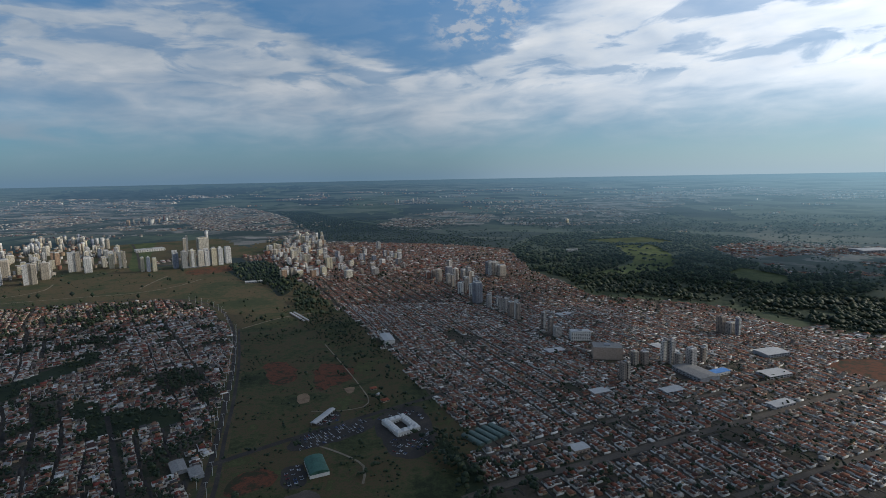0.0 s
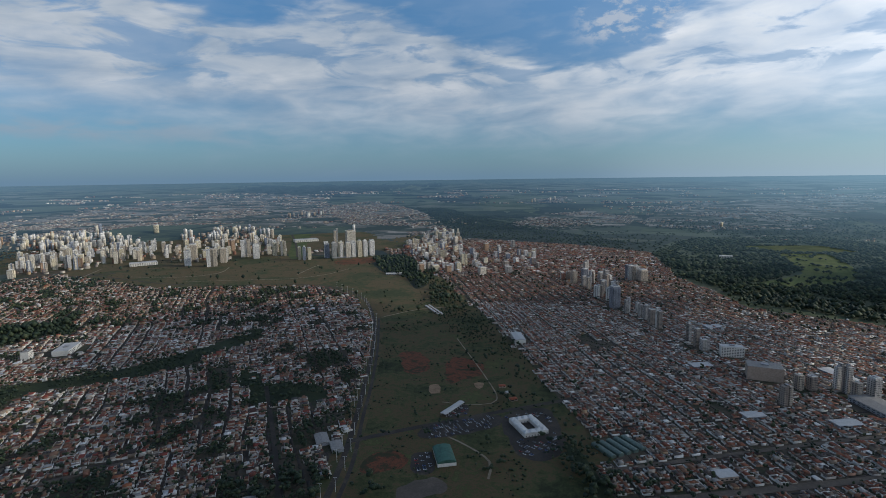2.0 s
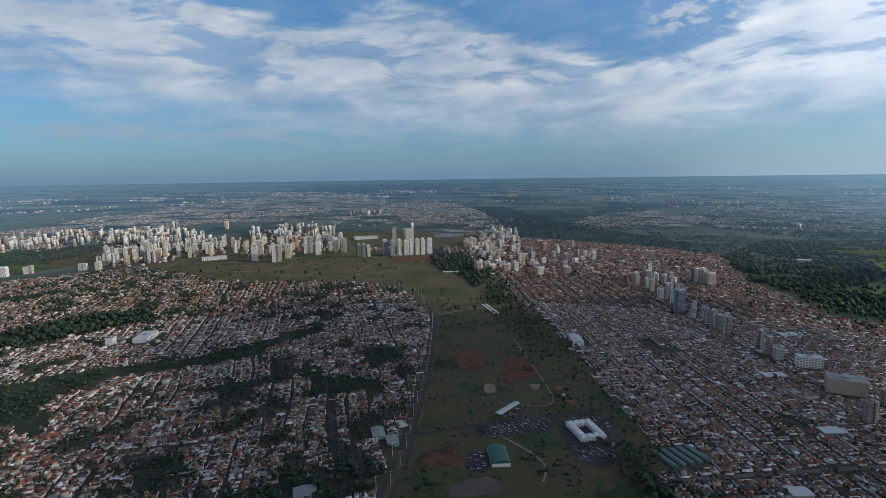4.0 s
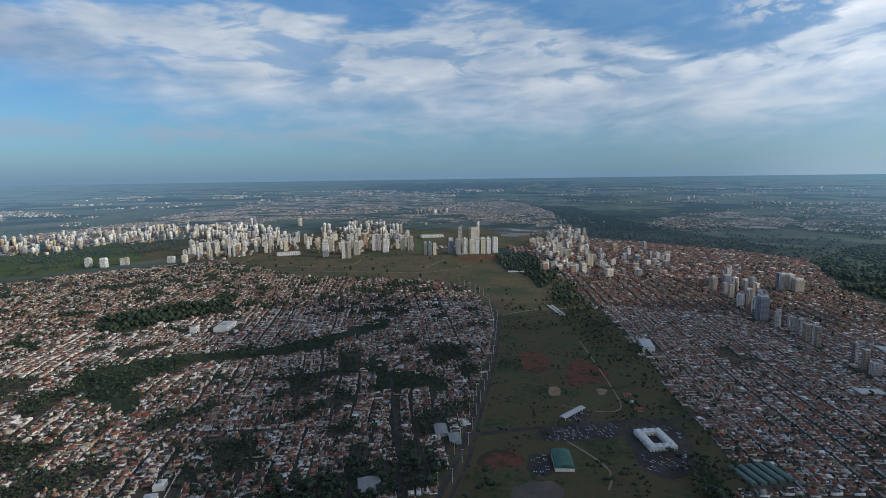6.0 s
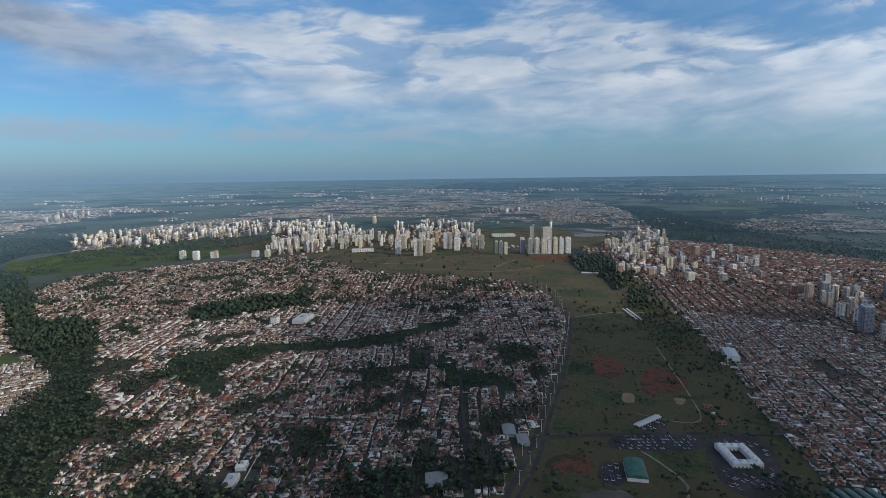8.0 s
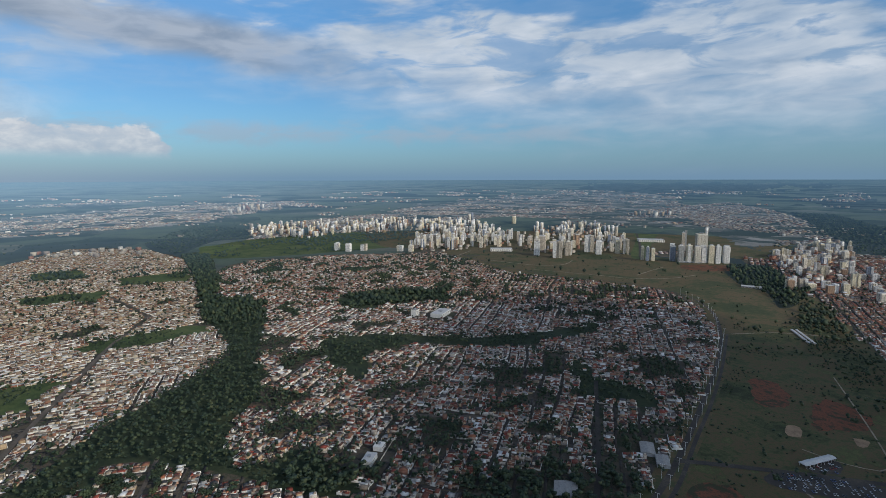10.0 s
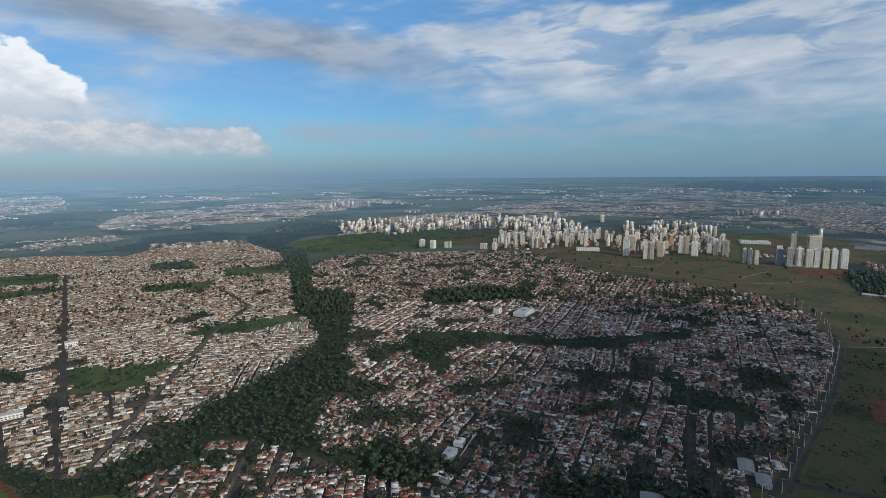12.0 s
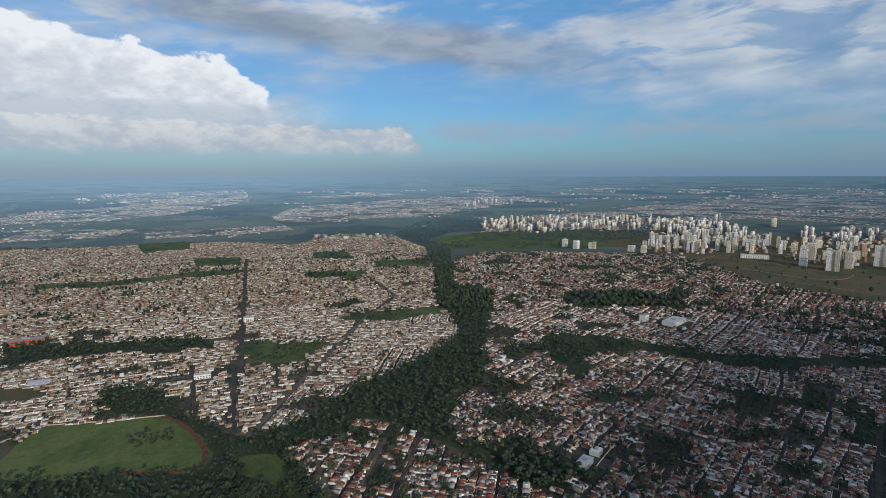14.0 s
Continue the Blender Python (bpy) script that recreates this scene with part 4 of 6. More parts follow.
for i, (key, pts) in enumerate(LAWNS.items()):
    kind = {"belt": "dry", "tower_foot": "dry", "oval": "bright", "clearing": "golf", "club": "golf", "corridor": "golf", "meadow": "bright", "glade": "golf", "glade_c": "golf", "club_lawn": "bright"}.get(key, "lawn")
    sheet("ground", pts, 0.36 + 0.01 * i, kind, {"dry": "dry brown grass belt round the suburb", "bright": "green mown grass field", "golf": "mown green grass between woods", "lawn": "worn green and brown parkland grass"}[kind])
for i, (key, pts) in enumerate(EARTH.items()):
    sheet("ground", pts, 0.46 + 0.01 * i, "sand" if "sand" in key else "red", "bare sandy patch in the grass" if "sand" in key else "bare red earth in the grass", closed_step=6.0)
for i, (key, pts) in enumerate(PAVED.items()):
    sheet("pavement", pts, 0.54 + 0.01 * i, "dusty" if key == "lot_c" else "asphalt", "dark asphalt parking ground", "pavement", 6.0)
strip("ground", ROADS["avenue"][1][:7], 36.0, 0.58, "dry", "trodden brown verge along the avenue", "ground")
for i, (key, (width, pts)) in enumerate(ROADS.items()):
    strip("road", pts, width, 0.62 + 0.01 * i, "path" if key.startswith("track") else "dusty" if key.startswith("main") or key in ("cross_b", "cross_c", "slope_road", "lower_road", "lower_road_b", "lower_road_c") else "asphalt", "dusty grey-brown asphalt road through the town")
strip("road", [(-262, 1125), (-158, 906), (-125, 815), (-160, 789), (-210, 788)], 2.2, 0.85, "path", "pale sandy footpath across the park", "path")
strip("road", [(-842, -212), (-800, -176), (-746, -147), (-706, -132), (-678, -134), (-669, -152), (-685, -228)], 7.0, 0.84, "red", "worn red earth along the edge of the field", "path")
strip("road", [(-172, 678), (-138, 657), (-105, 626), (-100, 587)], 3.2, 0.86, "path", "pale curved track across the park", "path")
strip("road", [(-495, 1263), (-428, 1357), (-348, 1407)], 4.0, 0.87, "path", "pale sandy track across the park", "path")

# ---- houses ----
def house_templates():
    """Unit houses, 1 by 1 on the ground and 1 up to the eaves: walls in slot 0, roof in slot 1."""
    out = []
    for kind in range(6):
        bm = bmesh.new()
        if kind == 0:
            box(bm, -0.46, -0.46, 0, 0.46, 0.46, 1.0)
            hip(bm, -0.5, -0.5, 0.5, 0.5, 0.98, 1.42, 0.0, 1, 0.06)
        elif kind == 1:
            box(bm, -0.46, -0.46, 0, 0.46, 0.46, 1.0)
            hip(bm, -0.5, -0.5, 0.5, 0.5, 0.98, 1.42, 0.3, 1, 0.06)
        elif kind == 2:
            box(bm, -0.48, -0.1, 0, 0.48, 0.46, 1.0)
            hip(bm, -0.5, -0.13, 0.5, 0.5, 0.98, 1.38, 0.22, 1, 0.06)
            box(bm, -0.48, -0.46, 0, 0.02, -0.1, 0.94)
            hip(bm, -0.5, -0.5, 0.06, -0.02, 0.92, 1.22, 0.16, 1, 0.06)
        elif kind == 3:
            box(bm, -0.48, -0.48, 0, 0.48, 0.48, 1.12)
            box(bm, -0.44, -0.44, 1.12, 0.44, 0.44, 1.16, 1)
            box(bm, -0.1, 0.05, 1.16, 0.25, 0.4, 1.5)
        elif kind == 4:
            box(bm, -0.48, -0.48, 0, 0.48, 0.1, 0.95)
            hip(bm, -0.5, -0.5, 0.5, 0.14, 0.93, 1.25, 0.0, 1, 0.05)
            box(bm, -0.4, 0.1, 0, 0.48, 0.48, 1.7)
            hip(bm, -0.44, 0.06, 0.5, 0.5, 1.68, 2.1, 0.2, 1, 0.06)
        else:
            box(bm, -0.46, -0.48, 0, 0.46, 0.48, 1.3)
            hip(bm, -0.5, -0.5, 0.5, 0.5, 1.28, 1.42, 0.02, 1, 0.05)
        shut(bm)
        out.append(template(bm))
    return out


HOUSE = house_templates()


def plain_house(flat):
    """A house as it shows from afar: four walls and two slopes, or a deck."""
    h = 1.0 if not flat else 1.15
    v = [(x, y, z) for z in (0, h) for x, y in ((-0.46, -0.46), (0.46, -0.46), (0.46, 0.46), (-0.46, 0.46))]
    f, m = [], []
    for i in range(4):
        j = (i + 1) % 4
        f += [(i, j, j + 4), (i, j + 4, i + 4)]
        m += [0, 0]
    e = [(x, y, h) for x, y in ((-0.5, -0.5), (0.5, -0.5), (0.5, 0.5), (-0.5, 0.5))] + [(-0.42, 0, h + (0.04 if flat else 0.34)), (0.42, 0, h + (0.04 if flat else 0.34))]
    f += [(8, 9, 13), (8, 13, 12), (10, 11, 12), (10, 12, 13), (9, 10, 13), (11, 8, 12)]
    m += [1] * 6
    return np.array(v + e, float), np.array(f), np.array(m)


def far_speck():
    """A house a few kilometres off: four walls and a roof slab."""
    v = [(x, y, z) for z in (0, 1.2) for x, y in ((-0.48, -0.48), (0.48, -0.48), (0.48, 0.48), (-0.48, 0.48))] + [(x, y, 1.21) for x, y in ((-0.5, -0.5), (0.5, -0.5), (0.5, 0.5), (-0.5, 0.5))]
    f = [q for i in range(4) for q in ((i, (i + 1) % 4, (i + 1) % 4 + 4), (i, (i + 1) % 4 + 4, i + 4))] + [(8, 9, 10), (8, 10, 11)]
    return np.array(v, float), np.array(f), np.array([0] * 8 + [1] * 2)


PLAIN_HOUSE, SPECK = [plain_house(False), plain_house(True)], far_speck()
bm = bmesh.new()
box(bm, -0.5, -0.5, 0, 0.5, 0.5, 1.0)
shut(bm)
bmesh.ops.delete(bm, geom=[f for f in bm.faces if f.normal.z < -0.9], context="FACES_ONLY")   # the face on the ground is never seen
SLAB = template(bm, 0)


def frayed(x, y):
    """Wood edges are frayed: places shifted by a patchy noise before they are held against an outline."""
    dx = np.array([noise.noise((a / 60, b / 60, 31.0)) + 0.6 * noise.noise((a / 22, b / 22, 37.0)) for a, b in zip(x, y)])
    dy = np.array([noise.noise((a / 60, b / 60, 41.0)) + 0.6 * noise.noise((a / 22, b / 22, 47.0)) for a, b in zip(x, y)])
    near_by = np.where(np.hypot(x, y) < 2200, 26.0, 0.0)
    return x + near_by * dx, y + near_by * dy


def clear_of_plan(x, y, room=2.5):
    bad = in_any(*frayed(x, y), list(WOODS.values())) | in_any(x, y, [LAWNS[k] for k in ("park", "belt", "tower_foot", "oval", "club", "clearing", "orchard")]) | in_any(x, y, [EARTH["bare_c"]]) | on_road(x, y, room)
    for bx, by, br in BIG_SPOTS:
        bad |= np.hypot(x - bx, y - by) < br
    return ~bad


BIG_SPOTS = [(-340, 628, 18), (-311, 614, 15), (-350, 469, 18), (-1059, 861, 46), (-1093, 802, 12), (-128, 1140, 32), (449, 912, 42), (490, 913, 24), (645, 1011, 36), (174, 657, 17), (321, 1014, 36), (297, 1128, 28), (582, 900, 32), (57, 700, 34), (-560, 335, 28), (-992, -182, 22), (-1360, -135, 15), (-607, -75, 14), (-1302, -582, 42)]
BIG_SPOTS += [(x, y, w * 0.75 + 4) for x, y, h, w in TOWERS]


def bend(x, y, sway):
    """Old lanes are not ruled straight: a slow sway of the plan."""
    dx = np.array([noise.noise((a / 190, b / 190, 1.5)) + 0.4 * noise.noise((a / 55, b / 55, 3.5)) for a, b in zip(x, y)])
    dy = np.array([noise.noise((a / 190, b / 190, 8.5)) + 0.4 * noise.noise((a / 55, b / 55, 6.5)) for a, b in zip(x, y)])
    return x + sway * dx, y + sway * dy


def lots(pts, turn, block, depth, front, rng, fill, sway=0.0):
    """Rows of building lots along streets that run at the given turn: x, y, turn, width, depth of each, and the street lines."""
    c, s = math.cos(radians(turn)), math.sin(radians(turn))
    p = np.array(pts, float)
    u, v = p[:, 0] * c + p[:, 1] * s, -p[:, 0] * s + p[:, 1] * c
    rows, lines = [], []
    street = 4.4 if sway > 10 or depth <= 11.5 else 5.6
    v0, side = v.min(), 0
    while v0 < v.max():
        u0 = u.min() + rng.uniform(0, 20)
        while u0 < u.max():
            end = min(u0 + block * rng.uniform(0.9, 1.1), u.max())
            for row in (0, 1):
                a = u0
                while a < end - 5:
                    w = front * rng.uniform(0.8, 1.35)
                    if rng.random() < fill:
                        rows.append((a + w / 2, v0 + street + depth * (row + 0.5), row, w, depth))
                    a += w
            lines.append((end + street / 2, v0, end + street / 2, v0 + street + 2 * depth))
            u0 = end + street
        lines.append((u.min(), v0 + street / 2, u.max(), v0 + street / 2))
        v0 += 2 * depth * rng.uniform(0.9, 1.15) + street
    r = np.array(rows)
    x, y = r[:, 0] * c - r[:, 1] * s, r[:, 0] * s + r[:, 1] * c
    x, y = bend(x, y, sway)
    keep = inside(x, y, pts)
    a = np.full(len(x), radians(turn)) + rng.normal(0, 0.09 if sway > 5 else 0.025, len(x)) + np.where(r[:, 2] > 0, math.pi, 0)
    seg = []
    for a0, b0, a1, b1 in lines:
        n = max(1, int(math.hypot(a1 - a0, b1 - b0) / 28))
        for i in range(n):
            q = (i + 0.5) / n
            um, vm = a0 + (a1 - a0) * q, b0 + (b1 - b0) * q
            seg.append((um * c - vm * s, um * s + vm * c, radians(turn) + (0 if b0 == b1 else math.pi / 2), math.hypot(a1 - a0, b1 - b0) / n + 0.5))
    g = np.array(seg)
    g[:, 0], g[:, 1] = bend(g[:, 0], g[:, 1], sway)
    g = g[inside(g[:, 0], g[:, 1], pts)]
    return np.stack([x, y, a, r[:, 3], r[:, 4]], 1)[keep], g


def cross_block(rows, turn, key):
    """Whether a place lies in a block whose rows run across the main direction."""
    c, s = math.cos(radians(turn)), math.sin(radians(turn))
    u, v = rows[:, 0] * c + rows[:, 1] * s, -rows[:, 0] * s + rows[:, 1] * c
    wide = 150.0 if key.startswith("suburb") else 210.0
    return np.array([noise.cell((math.floor(a / wide) + 0.5, math.floor(b / (wide * 0.6)) + 0.5, 3.5)) for a, b in zip(u, v)]) > (0.15 if key.startswith("suburb") else 0.2 if key == "slope_town" else 2.0)


# turn of the streets, block length, lot depth, lot front, share built on, trees per lot, sway of the lanes, share given to groves
STYLE = {
    "suburb_east": (125, 150, 13.5, 7.6, 0.94, 0.62, 12, 0.12), "suburb_west": (128, 130, 13, 7.4, 0.95, 0.46, 11, 0.17), "suburb_south": (154, 110, 10.5, 7.0, 0.97, 0.28, 4, 0.42),
    "plain_town": (96, 130, 9.6, 7.4, 0.97, 0.30, 5, 0.26), "slope_town": (158, 110, 9.6, 7.2, 0.97, 0.26, 6, 0.36), "grid_town": (113, 170, 11.5, 7.2, 0.97, 0.24, 4.5, 0.36), "grid_town_far": (113, 110, 18, 11, 0.7, 0.3, 5, 0.3),
}
rng = np.random.default_rng(4)
all_houses, all_lots, garden_trees, streets, tan = [], [], [], [], []
for key, (turn, block, depth, front, fill, green, sway, grove) in STYLE.items():
    found, seg = lots(DISTRICTS[key], turn, block, depth, front, rng, 1.0, sway)
    across, seg_across = lots(DISTRICTS[key], turn + 90, block, depth, front, rng, 1.0, sway)
    found = np.concatenate([found[~cross_block(found, turn, key)], across[cross_block(across, turn, key)]])
    seg = np.concatenate([seg[~cross_block(seg, turn, key)], seg_across[cross_block(seg_across, turn, key)]])
    found = found[clear_of_plan(found[:, 0], found[:, 1])]
    if key == "suburb_west":
        found = found[~in_any(found[:, 0], found[:, 1], [DISTRICTS["suburb_east"], DISTRICTS["suburb_south"]])]
    if key == "plain_town":
        found = found[~inside(found[:, 0], found[:, 1], DISTRICTS["slope_town"])]
    keep = ~in_any(seg[:, 0], seg[:, 1], list(WOODS.values()) + [LAWNS["park"], LAWNS["belt"], LAWNS["oval"]])
    streets.append(seg[keep])
    if key.startswith("suburb_") and key != "suburb_south":
        lane = seg[keep & (rng.random(len(seg)) < 0.15)]
        garden_trees += [(x + rng.uniform(-4, 4), y + rng.uniform(-4, 4)) for x, y, *_ in lane]
    n = len(found)
    wooded = np.array([noise.noise((q[0] / 66, q[1] / 66, 4.4)) + 0.35 * noise.noise((q[0] / 20, q[1] / 20, 2.2)) for q in found]) > grove + np.interp(np.hypot(found[:, 0], found[:, 1]), [700, 1000, 1300], [0.0, 0.14, 0.26])
    built = (rng.random(n) < fill) & ~wooded
    tree = rng.random(n) < green * np.interp(np.hypot(found[:, 0], found[:, 1]), [700, 1100], [1.0, 0.45])
    all_lots.append(found[built & (np.hypot(found[:, 0], found[:, 1]) < 1500)])
    empty = found[~built]
    garden_trees += [(x + rng.uniform(-5, 5), y + rng.uniform(-5, 5)) for x, y, *_ in np.concatenate([found[tree], empty, empty, empty, empty] if key.startswith("suburb") else [found[tree], empty])]
    h = found[built]
    m = len(h)
    back = rng.uniform(0.05, 0.14, m)
    along = -h[:, 4] * 0.5 * back
    x, y = h[:, 0] - along * np.sin(h[:, 2]), h[:, 1] + along * np.cos(h[:, 2])
    suburb = key in ("suburb_east", "suburb_west")
    sx, sy = h[:, 3] * (rng.uniform(0.62, 1.10, m) if suburb else rng.uniform(0.78, 1.08, m)), h[:, 4] * (rng.uniform(0.38, 0.86, m) if suburb else rng.uniform(0.38, 0.72, m) + (0.18 if key == "suburb_south" else 0.0))
    sz = np.where(rng.random(m) < (0.16 if suburb else 0.07), rng.uniform(5.0, 6.2, m), rng.uniform(2.4, 3.1, m))
    flip = rng.random(m) < 0.4
    a = h[:, 2] + rng.normal(0, 0.02, m) + np.where(flip, math.pi / 2, 0)
    all_houses.append(np.stack([x, y, a, np.where(flip, sy, sx), np.where(flip, sx, sy), sz, rng.choice(6, m, p=[0.20, 0.24, 0.18, 0.18, 0.14, 0.06] if suburb else [0.36, 0.22, 0.10, 0.12, 0.08, 0.12])], 1))
    # back buildings on part of the lots
    b = h[rng.random(m) < 0.42]
    q = len(b)
    out = b[:, 4] * rng.uniform(0.30, 0.40, q)
    all_houses.append(np.stack([b[:, 0] - out * np.sin(b[:, 2]), b[:, 1] + out * np.cos(b[:, 2]), b[:, 2] + rng.choice([0, 0, math.pi / 2], q), rng.uniform(4.0, 8.0, q), rng.uniform(2.6, 4.4, q), rng.uniform(2.2, 2.9, q), rng.choice([0, 3, 5], q)], 1))
    if suburb:
        # lean-tos, carports and rooms added in the yards
        b = h[(np.hypot(h[:, 0], h[:, 1]) < 1250) & (rng.random(m) < 0.85)]
        q = len(b)
        along, aside = b[:, 4] * rng.uniform(-0.5, 0.45, q), b[:, 3] * rng.uniform(-0.4, 0.4, q)
        all_houses.append(np.stack([b[:, 0] + aside * np.cos(b[:, 2]) - along * np.sin(b[:, 2]), b[:, 1] + aside * np.sin(b[:, 2]) + along * np.cos(b[:, 2]), b[:, 2] + rng.choice([0, math.pi / 2], q), rng.uniform(2.4, 5.5, q), rng.uniform(2.2, 5.0, q), rng.choice([2.3, 2.6, 3.3, 4.6, 5.6], q), rng.choice([0, 3, 5], q)], 1))
    if key == "grid_town":
        brown = np.concatenate(all_houses[-2:])
        del all_houses[-2:]
    elif key in ("plain_town", "slope_town"):
        tan += all_houses[-2:]
        del all_houses[-2:]
houses, tan = np.concatenate(all_houses), np.concatenate(tan)

# street surfaces of the blocks
road_rows = np.concatenate(streets)
mass("road", [(SLAB, np.stack([road_rows[:, 0], road_rows[:, 1], road_rows[:, 2], road_rows[:, 3], np.full(len(road_rows), 3.8), rng.uniform(0.12, 0.30, len(road_rows))], 1))], [MAT["asphalt"]], "narrow grey asphalt streets between the house blocks", "road")

# the houses that the flight passes nearest stand as things of their own
centre = np.array([-495.0, 320.0])
order = np.argsort(np.hypot(houses[:, 0] - centre[0], houses[:, 1] - centre[1]))
near, rest = houses[order[:285]], houses[order[285:]]


def islands(v, f, m):
    """The loose pieces of a template, each with corners of its own."""
    root = np.arange(len(v))
    for _ in range(12):
        for a, b in ((0, 1), (1, 2), (2, 0)):
            low = np.minimum(root[f[:, a]], root[f[:, b]])
            np.minimum.at(root, f[:, a], low)
            np.minimum.at(root, f[:, b], low)
    for r in np.unique(root):
        mine = root[f[:, 0]] == r
        used = np.unique(f[mine])
        yield v[used], np.searchsorted(used, f[mine]), int(m[mine][0])


def house_kind(kind, storeys):
    """Meshes of one kind of house, in metres: walls, roofs, and the small parts."""
    v, f, m = HOUSE[kind]
    size = np.array([9.0, 12.0, 3.1 if storeys == 1 else 6.0])
    shell = [mesh_of("roof" if slot else "wall", pv * size, pf, np.zeros(len(pf)), [MAT["roof" if slot else "wall"]]) for pv, pf, slot in islands(v, f, m)]
    small = []
    for name, mat, (w, h, z) in (("door", "door", (1.0, 2.1, 0.0)), ("window", "glass", (1.6, 1.2, 1.0))):
        bm = bmesh.new()
        box(bm, -w / 2, -0.06, z, w / 2, 0.06, z + h, 0, 0.02)
        me = bpy.data.meshes.new(name)
        bm.to_mesh(me)
        bm.free()
        me.materials.append(MAT[mat])
        small.append(me)
    return shell, *small


KINDS = {(k, s): house_kind(k, s) for k in range(6) for s in (1, 2)}
LABELS = {0: "house with a gabled tile roof among garden walls", 1: "house with a hipped tile roof among garden walls", 2: "L-shaped house with two hipped tile roofs", 3: "flat-roofed white house with a rooftop tank room", 4: "house with a low front and taller rear roof", 5: "plain rendered house under a shallow sheet roof"}
for x, y, a, sx, sy, sz, k in near:
    k, two = int(k), 2 if sz > 4.5 else 1
    shell, door, window = KINDS[k, two]
    root = thing("house", ("two-storey " if two == 2 else "single-storey ") + LABELS[k], "house", Matrix.Translation((x, y, 0)) @ Matrix.Rotation(a, 4, "Z"), "houses of the suburb")
    stretch = Matrix.Diagonal((sx / 9.0, sy / 12.0, 1.0, 1.0))
    for me in shell:
        ob = new(me.name, me)
        ob.parent, ob.matrix_basis = root, stretch
    lo = {0: -0.46, 1: -0.46, 2: -0.46, 3: -0.48, 4: -0.48, 5: -0.48}[k] * sy
    for me, dx in ((door, -0.22), (window, 0.2 if k != 2 else -0.4)):
        ob = new(me.name, me)
        ob.parent, ob.matrix_basis = root, pose(dx * sx, lo, 0)


def house_mass(rows, near_by, roofs, label, walls="walls"):
    wide = np.hypot(rows[:, 0], rows[:, 1]) > near_by
    deck = np.isin(rows[:, 6], (3, 5))
    mass("houses", [(HOUSE[k], rows[(rows[:, 6] == k) & ~wide][:, :6]) for k in range(6)] + [(PLAIN_HOUSE[i], rows[wide & (deck == bool(i))][:, :6]) for i in (0, 1)], [MAT[walls], MAT[roofs]], label, "houses")


house_mass(brown, 800, "brown_roofs", "brown-tiled houses packed along the straight streets")
house_mass(tan, 760, "tan_roofs", "tan and beige roofed houses packed on the plain", "tan_walls")
house_mass(rest, 800, "roofs", "low tiled and sheet-roofed houses packed along the streets")

# garden walls between the lots
lot_rows = np.concatenate(all_lots)
wall_rows = []
for x, y, a, w, d in lot_rows:
    c, s = math.cos(a), math.sin(a)
    if rng.random() < 0.95:
        wall_rows.append((x + c * w / 2, y + s * w / 2, a, 0.45, d * rng.uniform(0.9, 1.15), rng.uniform(2.2, 3.4)))
    if rng.random() < 0.55:
        wall_rows.append((x + s * d * 0.48, y - c * d * 0.48, a, w * 0.92, 0.25, rng.uniform(1.8, 2.6)))
mass("garden_walls", [(SLAB, wall_rows)], [MAT["fence"]], "rendered white and brick garden walls between the lots", "wall")

# far towns
far_rows = []
for key, pts in FAR_TOWNS.items():
    p = np.array(pts, float)
    turn = {"i": 124, "n": 113, "o": 124, "p": 40}.get(key, 80)
    reach = np.hypot(p[:, 0], p[:, 1]).mean()
    grow = 1.0 if reach < 3000 else min(1.8, reach / 3000)
    found, seg = lots(pts, turn, 120 * grow, 19 * grow, 11.5 * grow, rng, 1.0)
    ok = clear_of_plan(found[:, 0], found[:, 1])
    clump = np.array([noise.noise((q[0] / 450, q[1] / 450, 2.0)) + 0.6 * noise.noise((q[0] / 130, q[1] / 130, 5.0)) for q in found])
    share = {"h": 0.10, "l": 0.15, "m": -0.25, "p": -0.15, "j": 0.0, "k": -0.1, "i": -0.3, "n": -0.4, "q": 0.2}.get(key, -0.05)
    found = found[ok & (clump > share) & (rng.random(len(found)) < 0.8)]
    m = len(found)
    far_rows.append(np.stack([found[:, 0], found[:, 1], found[:, 2], found[:, 3] * rng.uniform(0.7, 1.1, m), found[:, 4] * rng.uniform(0.45, 0.9, m), np.where(rng.random(m) < 0.12, 7.0, 3.4) * rng.uniform(0.8, 1.3, m), rng.choice([0, 1, 3, 5], m)], 1))
loose = rng.uniform(-1, 1, (60000, 2)) * np.array([9500, 9500]) + np.array([-2500, 5500])
r = np.hypot(loose[:, 0], loose[:, 1])
spread = np.array([noise.noise((q[0] / 1500, q[1] / 700, 12.0)) + 0.7 * noise.noise((q[0] / 420, q[1] / 260, 15.0)) for q in loose])
loose = loose[(r > 3300) & (r < 15000) & (spread > 0.44)]
m = len(loose)
swell = np.clip(np.hypot(loose[:, 0], loose[:, 1]) / 4500, 1, 2.2)
far_rows.append(np.stack([loose[:, 0], loose[:, 1], rng.uniform(0, 3.1, m), rng.uniform(9, 20, m) * swell, rng.uniform(9, 14, m) * swell, rng.uniform(4, 9, m) * swell, rng.choice([0, 1, 3, 5], m)], 1))
far_rows = np.concatenate(far_rows)
past = np.hypot(far_rows[:, 0], far_rows[:, 1]) > 3000
mass("houses", [(PLAIN_HOUSE[i], far_rows[~past & ((far_rows[:, 6] > 2) == bool(i))][:, :6]) for i in (0, 1)], [MAT["walls"], MAT["roofs"]], "distant low houses of the far town quarters", "houses")
mass("houses", [(SPECK, far_rows[past][:, :6])], [MAT["far_walls"], MAT["far_roofs"]], "specks of far settlements on the plain with painted haze", "houses")


